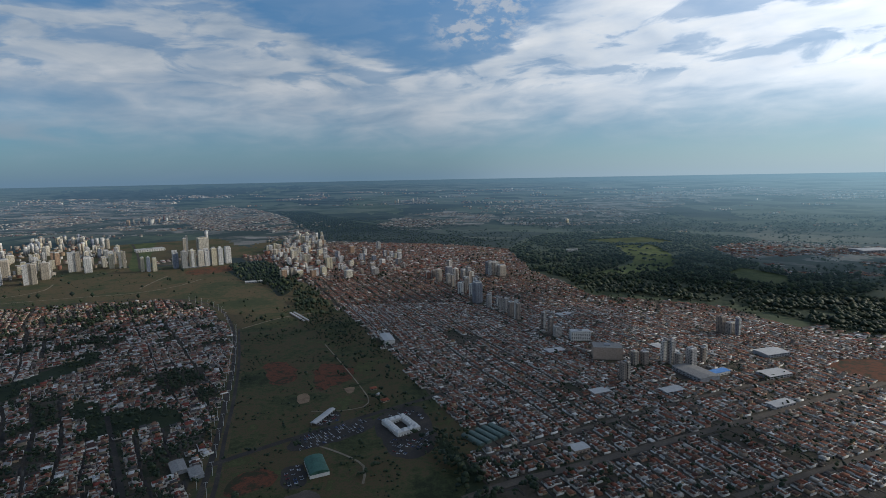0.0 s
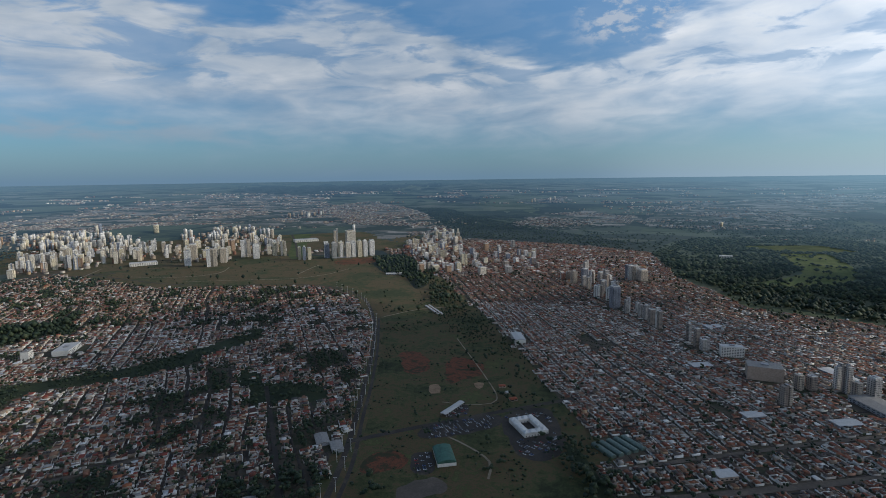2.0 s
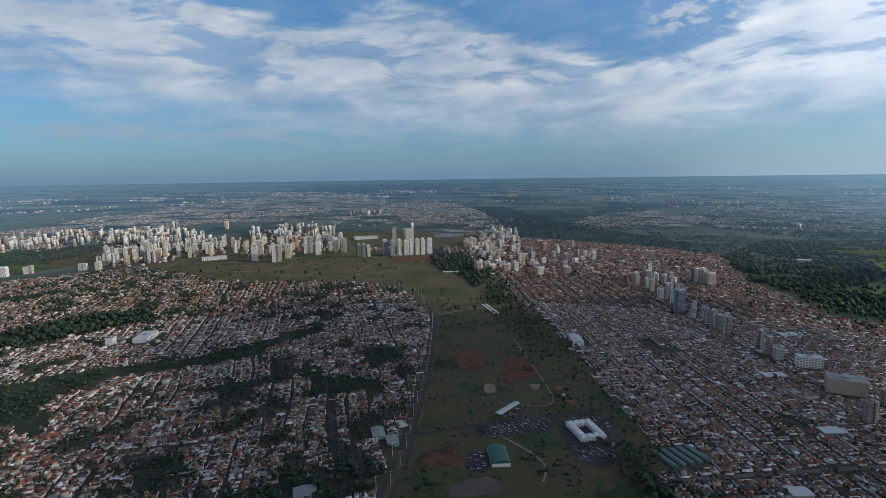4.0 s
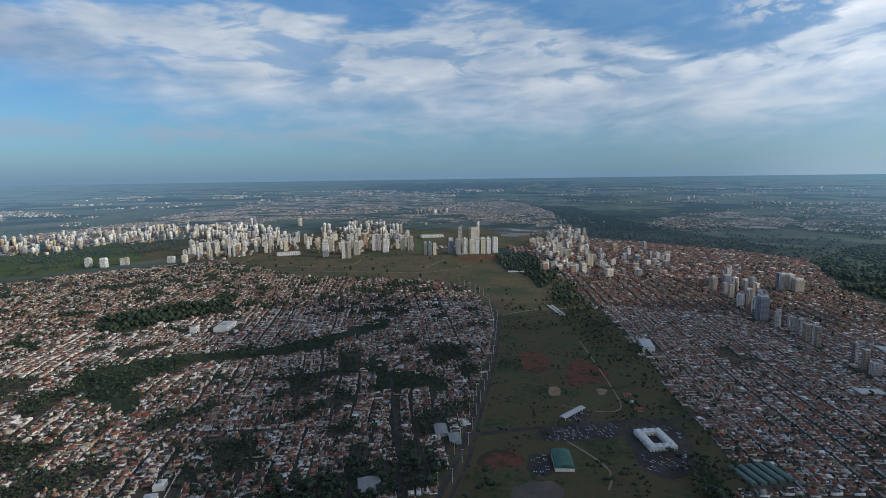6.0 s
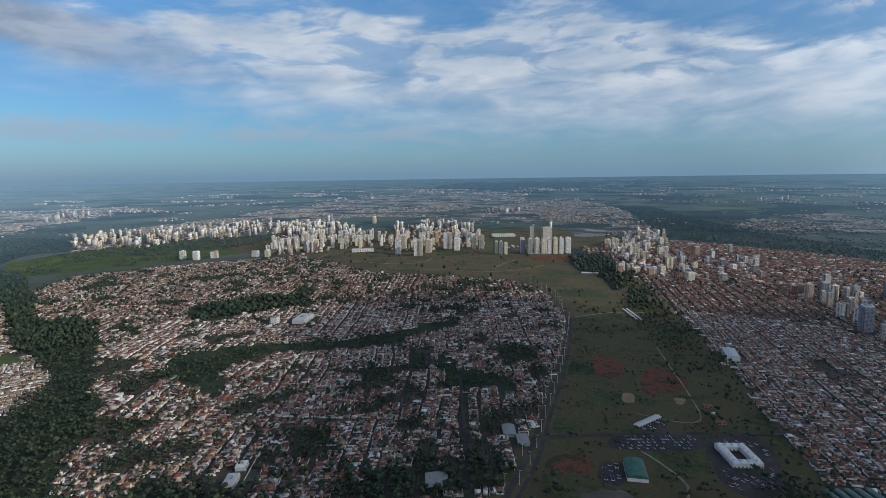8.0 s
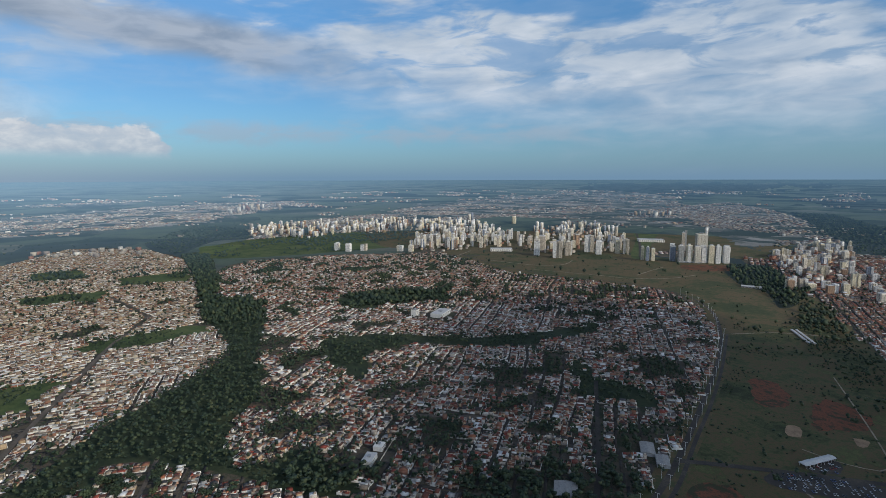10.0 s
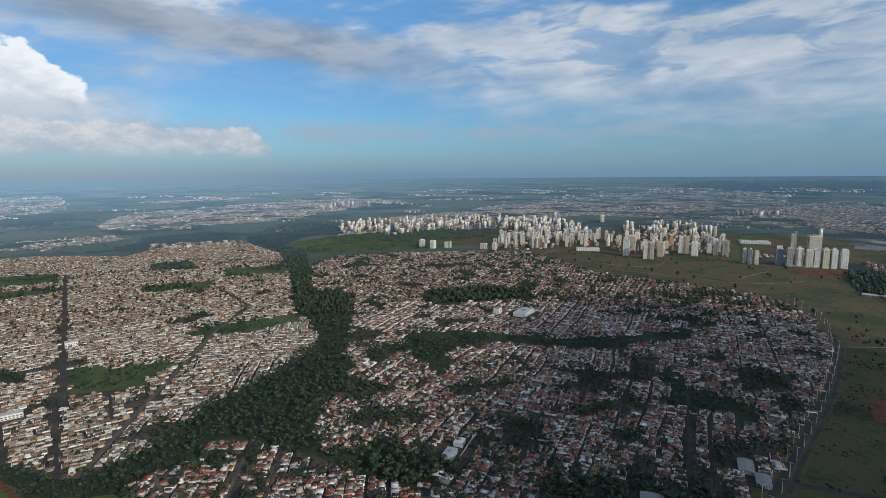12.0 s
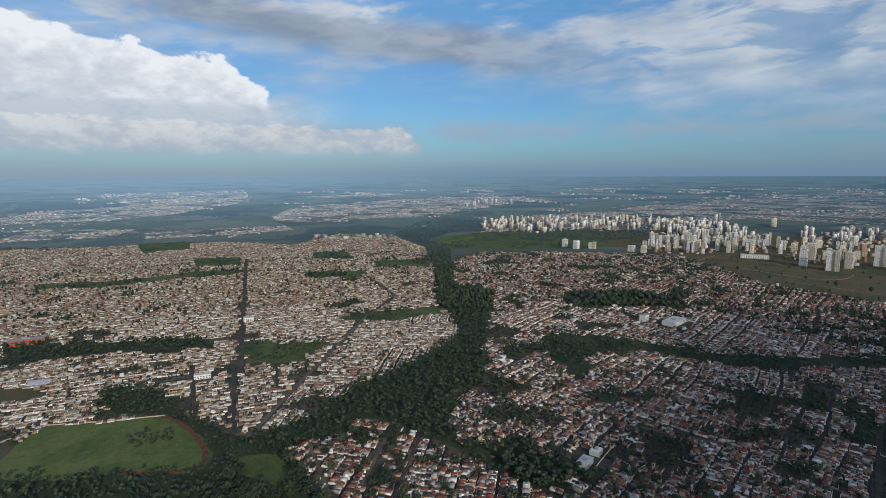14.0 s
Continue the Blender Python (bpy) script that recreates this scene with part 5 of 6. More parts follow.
# ---- trees ----
def clump(bm, centre, radius, rng, flat=0.8):
    """One ragged ball of leaves."""
    made = bmesh.ops.create_icosphere(bm, subdivisions=1, radius=1.0)["verts"]
    for v in made:
        v.co = Vector(centre) + Vector((v.co.x, v.co.y, v.co.z * flat)) * radius * rng.uniform(0.72, 1.25)


def tree_template(seed, clumps, tall):
    """A tree 1 high with a crown about 1 across: trunk and limbs in slot 1, leaf clumps in slot 0."""
    rng = np.random.default_rng(seed)
    bm = bmesh.new()
    for i in range(clumps):
        a, r = rng.uniform(0, 6.28), rng.uniform(0.08, 0.36) if i else 0.0
        h = rng.uniform(0.48, 0.82) if i else 0.78
        clump(bm, (r * math.cos(a), r * math.sin(a), h * tall), rng.uniform(0.15, 0.26), rng)
    return template(shut(bm), 0)


def trunk_template():
    bm = bmesh.new()
    bmesh.ops.create_cone(bm, segments=6, radius1=0.05, radius2=0.02, depth=0.75, cap_ends=True)
    bmesh.ops.translate(bm, verts=bm.verts[:], vec=(0, 0, 0.375))
    for a in (0.3, 2.4, 4.5):
        made = bmesh.ops.create_cone(bm, segments=4, radius1=0.025, radius2=0.008, depth=0.42, cap_ends=False)["verts"]
        bmesh.ops.rotate(bm, verts=made, cent=(0, 0, 0), matrix=Matrix.Rotation(0.75, 3, "Y"))
        bmesh.ops.translate(bm, verts=made, vec=(0.15, 0, 0.5))
        bmesh.ops.rotate(bm, verts=made, cent=(0, 0, 0), matrix=Matrix.Rotation(a, 3, "Z"))
    return template(bm, 0)


TREES = [tree_template(10 + i, 5, 1.0) for i in range(5)]
LOW_TREES = [tree_template(30 + i, 2, 0.95) for i in range(4)]


def far_crown(seed):
    """A crown as it shows from afar: a ragged eight-sided clump."""
    r = np.random.default_rng(seed)
    top, ring, low = (0.0, 0.0, 1.0), [(0.30 * math.cos(a) * q, 0.30 * math.sin(a) * q, 0.55 * q) for a, q in zip((0.2, 1.8, 3.3, 4.9), r.uniform(0.75, 1.2, 4))], (0.0, 0.0, 0.15)
    f = [(0, 1 + i, 1 + (i + 1) % 4) for i in range(4)] + [(5, 1 + (i + 1) % 4, 1 + i) for i in range(4)]
    return np.array([top, *ring, low]), np.array(f), np.zeros(8, int)


FAR_TREES = [far_crown(50 + i) for i in range(4)]
TRUNK = trunk_template()


def scatter(pts, spacing, jitter=0.5, fray=False):
    p = np.array(pts, float)
    gx, gy = np.meshgrid(np.arange(p[:, 0].min(), p[:, 0].max(), spacing), np.arange(p[:, 1].min(), p[:, 1].max(), spacing))
    x = gx.ravel() + rng.uniform(-jitter, jitter, gx.size) * spacing
    y = gy.ravel() + rng.uniform(-jitter, jitter, gx.size) * spacing
    k = inside(*(frayed(x, y) if fray else (x, y)), pts)
    return np.stack([x[k], y[k]], 1)


WOODED_STRIPS = ("strip_a", "strip_e", "strip_f", "strip_g")
spots = []
for key, pts in WOODS.items():
    far = np.array([math.hypot(*p) for p in pts]).mean()
    s = scatter(pts, {"gallery": 8.0, "park_side": 10.0, "valley": 11.5}.get(key, 9.0 if far < 1650 else 15.0 if far < 3000 else 24.0), 0.5, True)
    thin = np.array([noise.noise((q[0] / 90, q[1] / 90, 5.0)) for q in s])
    ok = ~on_road(s[:, 0], s[:, 1], 1.0) & ~in_any(s[:, 0], s[:, 1], [LAWNS["oval"], LAWNS["clearing"], LAWNS["meadow"], LAWNS["glade"], LAWNS["glade_c"], LAWNS["club_lawn"], DISTRICTS["suburb_south"]])
    if key.startswith("strip"):
        ok &= thin + rng.uniform(-0.3, 0.3, len(s)) > (-0.22 if key in WOODED_STRIPS else 0.12)
    if key == "valley":
        ok &= thin + 0.6 * np.array([noise.noise((q[0] / 300, q[1] / 300, 11.0)) for q in s]) + rng.uniform(-0.2, 0.2, len(s)) > -0.22
    if key == "park_side":
        ok &= thin + rng.uniform(-0.35, 0.35, len(s)) > 0.06
    spots.append(s[ok])
g = np.array(garden_trees)
g = g[~on_road(g[:, 0], g[:, 1], 0.0) & ~in_any(g[:, 0], g[:, 1], [LAWNS["park"], LAWNS["oval"]])]
spots.append(g)
park = scatter(LAWNS["park"], 20)
park = park[(np.array([noise.noise((q[0] / 65, q[1] / 65, 9.0)) for q in park]) > 0.16) & ~on_road(park[:, 0], park[:, 1], 3) & ~in_any(park[:, 0], park[:, 1], list(PAVED.values()) + list(EARTH.values()))]
spots.append(park[np.hypot(park[:, 0] + 66, park[:, 1] - 730) > 68])
belt = scatter(LAWNS["belt"], 45)
spots.append(belt[rng.random(len(belt)) < 0.2])
meadow = scatter(LAWNS["meadow"], 24)
spots.append(meadow[np.array([noise.noise((q[0] / 90, q[1] / 90, 21.0)) for q in meadow]) > 0.12])
club = scatter(LAWNS["club"], 26)
spots.append(club[np.array([noise.noise((q[0] / 120, q[1] / 120, 3.0)) for q in club]) > 0.05])
oval = scatter([(-780, -237), (-750, -248), (-735, -210), (-750, -180), (-780, -183)], 8)
spots.append(oval)
# scattered woodland of the open country and between the far quarters
wild = np.concatenate([rng.uniform(-1, 1, (24000, 2)) * np.array([6000, 6000]) + np.array([-1300, 3400]), rng.uniform(-1, 1, (16000, 2)) * np.array([2200, 1900]) + np.array([1100, 2900])])
wild = wild[(np.hypot(wild[:, 0], wild[:, 1]) > 1500) & (np.hypot(wild[:, 0], wild[:, 1]) < 5200) & (wild[:, 1] > -2200)]
wild = wild[~((wild[:, 0] < -450) & (np.hypot(wild[:, 0], wild[:, 1]) < 2700))]
cover = np.array([noise.noise((q[0] / 630, q[1] / 630, 4.0)) + 0.5 * noise.noise((q[0] / 160, q[1] / 160, 6.0)) for q in wild])
wild = wild[(cover > np.where((wild[:, 0] < -1500) & (wild[:, 1] < 1500), 0.22, -0.12)) & ~in_any(wild[:, 0], wild[:, 1], list(DISTRICTS.values()) + list(LAWNS.values()) + [FAR_TOWNS[k] for k in "n"]) & ~on_road(wild[:, 0], wild[:, 1], 6)]
spots.append(wild)
kerb = []
for key in ("main_a", "main_b", "main_c", "cross", "cross_b", "cross_c", "lane"):
    width, line = ROADS[key]
    for p, q in zip(smooth_line(line, False, 9.0), smooth_line(line, False, 9.0)[1:]):
        d = (q - p).normalized()
        if rng.random() < (0.95 if key == "lane" else 0.5):
            side = rng.choice([-1, 1]) * (width / 2 + 1.5)
            kerb.append((p.x - d.y * side, p.y + d.x * side))
kerb_from = sum(len(s) for s in spots)
spots.append(np.array(kerb))
shrub_spots = np.concatenate([scatter(LAWNS["park"], 9.0), scatter(WOODS["park_side"], 9.0), scatter(LAWNS["belt"], 20.0)])
shrub_noise = np.array([noise.noise((q[0] / 50, q[1] / 50, 19.0)) + 0.6 * noise.noise((q[0] / 16, q[1] / 16, 23.0)) for q in shrub_spots])
shrub_spots = shrub_spots[(shrub_noise > 0.26) & ~on_road(shrub_spots[:, 0], shrub_spots[:, 1], 1.0) & ~in_any(shrub_spots[:, 0], shrub_spots[:, 1], list(PAVED.values()) + list(EARTH.values())) & (np.hypot(shrub_spots[:, 0] + 66, shrub_spots[:, 1] - 730) > 40) & (np.hypot(shrub_spots[:, 0] + 163, shrub_spots[:, 1] - 622) > 30)]
trees = np.concatenate(spots)
far = np.hypot(trees[:, 0], trees[:, 1])
size = 0.45 + 1.15 * rng.beta(1.4, 2.2, len(trees)) * np.where(far < 1500, 1.0, np.where(far < 2200, 1.3, 1.6))
rows = np.stack([trees[:, 0], trees[:, 1], rng.uniform(0, 6.28, len(trees)), 11.0 * size, 11.0 * size, rng.uniform(9.0, 15.0, len(trees)) * size], 1)
garden = np.zeros(len(trees), bool)
start = sum(len(s) for s in spots[: len(WOODS)])
garden[start : start + len(spots[len(WOODS)])] = True
garden[kerb_from : kerb_from + len(kerb)] = True
rows[garden, 3:6] *= np.where(far < 1100, 0.82, 0.6)[garden, None]
rows[far > 2400, 5] *= 0.55
rows[inside(trees[:, 0], trees[:, 1], WOODS["valley"]), 3:5] *= 1.4
pick = rng.integers(0, 5, len(rows))

FAR_GROWTH = np.array([1, 1, 1, 1.35, 1.35, 0.9])     # a single clump fills a far crown

# the trees that the flight passes nearest, each a thing
rank = np.argsort(np.hypot(trees[:, 0] + 585, trees[:, 1] - 30))
first = np.zeros(len(trees), bool)
first[rank[:290]] = True


def leafy_crown(seed):
    """A full crown: many ragged clumps and loose sprays of leaves round them."""
    r = np.random.default_rng(seed)
    bm = bmesh.new()
    for i in range(18):
        a, d = r.uniform(0, 6.28), r.uniform(0.1, 0.42) if i > 2 else 0.08
        clump(bm, (d * math.cos(a), d * math.sin(a), r.uniform(0.42, 0.92 - 0.5 * d)), r.uniform(0.10, 0.19), r)
    for i in range(90):
        q = Vector(r.normal(size=3)).normalized() * r.uniform(0.36, 0.52)
        q = Vector((q.x, q.y, 0.66 + q.z * 0.62))
        bm.faces.new([bm.verts.new(q + Vector(r.normal(size=3)) * 0.05) for _ in range(3)])
    return template(bm, 0)


CROWNS = [leafy_crown(60 + i) for i in range(6)]
CROWN_MESH = [mesh_of("crown", v, f, m, [MAT["leaf"]]) for v, f, m in CROWNS]
TRUNK_MESH = mesh_of("trunk", *TRUNK, [MAT["bark"]])
for i in np.nonzero(first)[0]:
    x, y, a, sx, sy, sz = rows[i]
    root = thing("tree", "broad dark green tree of the creek-side wood" if not garden[i] else "dark green garden tree between houses", "tree", pose(x, y, 0, 0, 0, math.degrees(a)), "trees of the creek-side wood")
    for me in (TRUNK_MESH, CROWN_MESH[i % 6]):
        ob = new(me.name, me)
        ob.parent, ob.matrix_basis = root, Matrix.Diagonal((sx * 1.05, sy * 1.05, sz, 1.0))
rest_trees, rest_pick, rest_far = rows[~first], pick[~first], far[~first]
close, distant = rest_far < 640, rest_far > 1400
mass("trees", [(TREES[k], rest_trees[close & (rest_pick == k)]) for k in range(5)] + [(LOW_TREES[k % 4], rest_trees[~close & ~distant & (rest_pick == k)]) for k in range(5)] + [(FAR_TREES[k % 4], rest_trees[distant & (rest_far <= 1800) & (rest_pick == k)] * FAR_GROWTH) for k in range(5)], [MAT["leaves"]], "dark green trees of woods, gardens and streets", "trees")
m = len(shrub_spots)
grow = rng.uniform(1.6, 5.0, m)
shrub_rows = np.stack([shrub_spots[:, 0], shrub_spots[:, 1], rng.uniform(0, 6.28, m), grow * 1.8, grow * 1.6, grow * 0.9, np.full(m, -0.25) * grow], 1)
mass("shrubs", [(FAR_TREES[k], shrub_rows[k::4]) for k in range(4)], [MAT["leaves"]], "low dark shrubs scattered over the rough grass", "shrubs")
mass("trees", [(FAR_TREES[k % 4], rest_trees[(rest_far > 1800) & (rest_pick == k)] * FAR_GROWTH) for k in range(5)], [MAT["far_leaves"]], "blue-green far woods on the plain with painted haze", "trees")



# ---- tall buildings ----
def tower_kinds(skin):
    """Meshes for towers 1 by 1 on the ground and 1 high, by part."""
    out = []
    for kind in range(4):
        parts = []

        def add(name, mat, *boxes, bevel=0.0):
            bm = bmesh.new()
            for b in boxes:
                box(bm, *b, bevel=bevel)
            me = bpy.data.meshes.new(name)
            shut(bm).to_mesh(me)
            bm.free()
            me.materials.append(MAT[mat])
            parts.append(me)

        if kind == 0:      # two wings and a recessed middle
            add("wing", skin, (-0.5, -0.36, 0, -0.12, 0.36, 0.95))
            add("wing", skin, (0.12, -0.36, 0, 0.5, 0.36, 0.95))
            add("core", skin, (-0.12, -0.24, 0, 0.12, 0.24, 1.0))
            add("tank_room", "grey", (-0.16, -0.16, 1.0, 0.16, 0.16, 1.03))
        elif kind == 1:    # slab with a projecting stack of balconies on two sides
            add("body", skin, (-0.44, -0.30, 0, 0.44, 0.30, 0.95))
            add("bay", skin, (-0.20, -0.40, 0.04, 0.20, -0.30, 0.93))
            add("bay", skin, (-0.20, 0.30, 0.04, 0.20, 0.40, 0.93))
            add("tank_room", "white", (-0.16, -0.14, 0.95, 0.16, 0.14, 1.03))
        elif kind == 2:    # square point block with clipped corners and a crown
            add("body", skin, (-0.42, -0.42, 0, 0.42, 0.42, 0.93), bevel=0.07)
            add("crown", "white", (-0.34, -0.34, 0.93, 0.34, 0.34, 0.97))
            add("tank_room", "grey", (-0.2, -0.2, 0.97, 0.2, 0.2, 1.0))
        else:              # stepped block
            add("body", skin, (-0.48, -0.34, 0, 0.10, 0.34, 0.86))
            add("rear_body", skin, (0.10, -0.28, 0, 0.48, 0.38, 1.0))
            add("parapet", "white", (-0.49, -0.35, 0.86, 0.09, 0.35, 0.875))
            add("tank_room", "grey", (-0.34, -0.15, 0.875, -0.10, 0.12, 0.93))
        out.append(parts)
    return out


TOWER_KINDS = tower_kinds("facade") + tower_kinds("facade_brown")
TOWER_LABELS = ["pale apartment tower with two wings and recessed core", "pale apartment slab with stacked balconies", "square apartment tower with a white crown", "stepped apartment tower with rooftop tank room"]
BIG_LABELS = ["low", "mid-rise", "tall"]


def tower(x, y, h, w, turn, kind):
    k = float(lay(np.array([x, y])))
    m = Matrix.Translation((x * k, y * k, EYE * (1 - k))) @ Matrix.Rotation(turn, 4, "Z")
    root = thing("apartment_tower", BIG_LABELS[int(h > 34) + int(h > 60)] + " " + TOWER_LABELS[kind], "tower block", m, "apartment towers of the city")
    for me in TOWER_KINDS[kind + (4 if x > -350 and y < 2300 else 0)]:
        ob = new(me.name, me)
        ob.parent, ob.matrix_basis = root, Matrix.Diagonal((w * k, w * k, h * k, 1.0))
    return root


placed, tower_rows = [], []
tower_rng = np.random.default_rng(21)
for i, (x, y, h, w) in enumerate(TOWERS):
    tower_rows.append((x, y, h, max(w * (0.95 if x > -350 or w > 40 else 1.2), 12), radians(24 if x > -300 else 35) + tower_rng.choice([0, math.pi / 2]), i % 4))
    placed.append((x, y))
far_towers = []
for key, (count, low, high, pts) in CLUSTERS.items():
    p = np.array(pts, float)
    got, tries = 0, 0
    room = 24 if key in ("hill", "centre", "mall") else 20 if key in ("old_town", "old_top") else 32
    while got < count and tries < 6000:
        tries += 1
        x, y = tower_rng.uniform(p[:, 0].min(), p[:, 0].max()), tower_rng.uniform(p[:, 1].min(), p[:, 1].max())
        if not inside(np.array([x]), np.array([y]), pts)[0] or min(math.hypot(x - a, y - b) for a, b in placed) < room:
            continue
        h, w = low + (high - low) * tower_rng.beta(1.3, 1.9), tower_rng.uniform(17, 27) if high > 60 else tower_rng.uniform(16, 25)
        turn = radians({"old_town": 24, "old_top": 24, "avenue_side": 24, "row": 24}.get(key, 40)) + tower_rng.choice([0, 0.3, math.pi / 2])
        placed.append((x, y))
        got += 1
        if key.startswith("far") or key == "terraces":
            far_towers.append((x, y, turn, w * 1.1, w * 0.8, h))
        else:
            tower_rows.append((x, y, h, w, turn, int(tower_rng.integers(0, 4))))
tower_rows.sort(key=lambda q: math.hypot(q[0], q[1]))
for q in tower_rows[:285]:
    tower(*q)


def joined(meshes):
    """The parts of one kind of tower as one template: facade, white, grey."""
    vs, fs, ms, n = [], [], [], 0
    for me in meshes:
        me.calc_loop_triangles()
        vs += [v.co[:] for v in me.vertices]
        fs += [[i + n for i in tri.vertices] for tri in me.loop_triangles]
        ms += [("facade", "white", "grey").index(me.materials[0].name)] * len(me.loop_triangles)
        n += len(me.vertices)
    return np.array(vs), np.array(fs), np.array(ms)


low_rise = []
for key in ("hill", "centre", "mall", "old_town"):
    pts = CLUSTERS[key][3]
    p = np.array(pts, float)
    q = tower_rng.uniform(p.min(0), p.max(0), (420, 2))
    q = q[inside(q[:, 0], q[:, 1], pts)]
    low_rise += [(x, y, radians(40) + tower_rng.choice([0, math.pi / 2]), tower_rng.uniform(10, 26), tower_rng.uniform(8, 15), tower_rng.uniform(5, 16)) for x, y in q if min(math.hypot(x - a, y - c) for a, c in placed) > 16]
mass("houses", [(PLAIN_HOUSE[1], low_rise)], [MAT["walls"], MAT["roofs"]], "low blocks and shops between the apartment towers", "houses")
mass("towers", [(joined(TOWER_KINDS[k]), [(x, y, a, w, w, h) for x, y, h, w, a, kind in tower_rows[285:] if kind == k]) for k in range(4)], [MAT["facades"], MAT["white"], MAT["grey"]], "pale apartment towers crowded on the far rise", "tower blocks")
bm = bmesh.new()
box(bm, -0.5, -0.4, 0, 0.5, 0.4, 0.95)
box(bm, -0.15, -0.15, 0.95, 0.15, 0.15, 1.0)
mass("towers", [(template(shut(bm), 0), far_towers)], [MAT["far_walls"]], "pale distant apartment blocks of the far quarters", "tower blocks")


# ---- single large buildings ----
def gable(bm, l, w, z0, z1, lip=0.3):
    return hip(bm, -l / 2, -w / 2, l / 2, w / 2, z0, z1, 0.0, 0, lip)


def barrel(bm, l, w, z0, rise, n=12):
    """A curved roof along x."""
    rows = []
    for e in (-l / 2, l / 2):
        rows.append([bm.verts.new((e, -w / 2 * math.cos(math.pi * i / n), z0 + rise * math.sin(math.pi * i / n))) for i in range(n + 1)])
    for i in range(n):
        bm.faces.new((rows[0][i], rows[0][i + 1], rows[1][i + 1], rows[1][i]))
    for r in rows:
        bm.faces.new(r)
    bm.faces.new((rows[0][0], rows[1][0], rows[1][n], rows[0][n]))
    return shut(bm)


def big_building(name, label, category, x, y, turn, l, w, h, roof, wall_mat, roof_mat, rise=2.0, openings=6):
    root = thing(name, label, category, pose(x, y, 0, 0, 0, turn))
    part("wall", box(bmesh.new(), -l / 2, -w / 2, 0, l / 2, w / 2, h, 0, 0.1), wall_mat, root)
    if roof == "gable":
        part("roof", shut(gable(bmesh.new(), l + 1.2, w + 1.2, h, h + rise)), roof_mat, root)
    elif roof == "barrel":
        part("roof", barrel(bmesh.new(), l + 0.6, w + 0.6, h, rise), roof_mat, root)
    elif roof == "hip":
        part("roof", shut(hip(bmesh.new(), -l / 2 - 0.6, -w / 2 - 0.6, l / 2 + 0.6, w / 2 + 0.6, h, h + rise, w * 0.4)), roof_mat, root)
    else:
        part("roof", box(bmesh.new(), -l / 2 + 0.4, -w / 2 + 0.4, h, l / 2 - 0.4, w / 2 - 0.4, h + 0.25), roof_mat, root)
        part("tank_room", box(bmesh.new(), -l * 0.1, -w * 0.15, h + 0.25, l * 0.1, w * 0.15, h + 2.6, 0, 0.1), "grey", root)
    storeys = max(1, int(h // 3.2))
    for side in (-1, 1):
        for s in range(storeys):
            for i in range(openings):
                u = (i + 0.5) / openings * l - l / 2
                part("window", box(bmesh.new(), u - l / openings * 0.28, side * w / 2 - 0.06, s * 3.2 + 1.1, u + l / openings * 0.28, side * w / 2 + 0.06, s * 3.2 + 2.5), "glass", root)
    part("door", box(bmesh.new(), l / 2 - 0.08, -1.6, 0, l / 2 + 0.08, 1.6, 2.8), "door", root)
    return root


big_building("market_hall", "long white market hall with flat white roof", "hall", -1059, 861, 118, 62, 32, 11, "flat", "white", "white_roof", openings=10)
big_building("office_block", "small white office block among houses", "building", -1093.5, 802.5, 118, 19.5, 15, 18, "flat", "white", "roof_deck", openings=4)
big_building("school", "long grey-white school building beside the wood", "school", -127.5, 1140, -72, 57, 22.5, 10.5, "gable", "white", "white_roof", 1.8, 9)
big_building("sports_hall", "barrel-roofed green sports hall with white gable", "hall", -163.5, 622.5, 114, 42, 24, 5, "barrel", "white", "green_roof", 4.2, 7)
big_building("warehouse", "broad warehouse with pale beige sheet roof", "warehouse", 448.5, 912, -72, 69, 42, 7.5, "gable", "grey", "roof_deck", 2.0, 8)
big_building("store", "store with a bright blue sheet roof", "store", 490.5, 913.5, 22, 39, 16.5, 6, "gable", "white", "blue_roof", 1.2, 5)
big_building("warehouse", "wide grey-white warehouse in the town", "warehouse", 645, 1011, 16, 54, 36, 7, "gable", "grey", "white_roof", 1.6, 8)
big_building("warehouse", "pale grey warehouse with shallow roof", "warehouse", 582, 900, 18, 51, 30, 6.5, "gable", "grey", "white_roof", 1.6, 7)
big_building("workshop", "workshop with bright white sheet roof", "workshop", 174, 657, 22, 24, 16.5, 5, "gable", "beige", "white_roof", 1.0, 4)
big_building("theatre", "windowless brown-beige block of a large store", "store", 321, 1014, -9, 55.5, 33, 24, "flat", "beige", "roof_deck", openings=0)
big_building("hotel", "white six-storey slab beside the avenue", "building", 297, 1128, 0, 42, 18, 21, "flat", "white", "white_roof", openings=9)
big_building("shop_block", "white two-storey shop block on the town street", "shop", -991.5, -181.5, 96, 28, 14, 8, "flat", "white", "white_roof", openings=6)
big_building("shop_block", "white shop block beside the town avenue", "shop", -1359, -135, 96, 24, 18, 12, "flat", "white", "white_roof", openings=5)
big_building("factory", "long brick-red factory at the town edge", "factory", -1302, -582, 100, 69, 24, 12, "flat", "brick_red", "roof_deck", openings=9)
big_building("villa", "large white flat-roofed villa with terraces", "house", -552, 330, 129, 24, 14, 7, "flat", "white", "white_roof", openings=6)
big_building("villa", "white terraced villa beside the lane", "house", -572, 358, 129, 15, 13, 6.5, "flat", "white", "white", openings=4)
big_building("farmhouse", "small white house with hipped red roof in a clearing", "house", -607.5, -75, 20, 16.5, 13.5, 3.2, "hip", "white", "terracotta", 2.2, 3)
big_building("factory", "long low white factory beyond the valley", "factory", 609, 2482.5, 0, 51, 21, 10.5, "gable", "white", "white_roof", 1.5, 8)
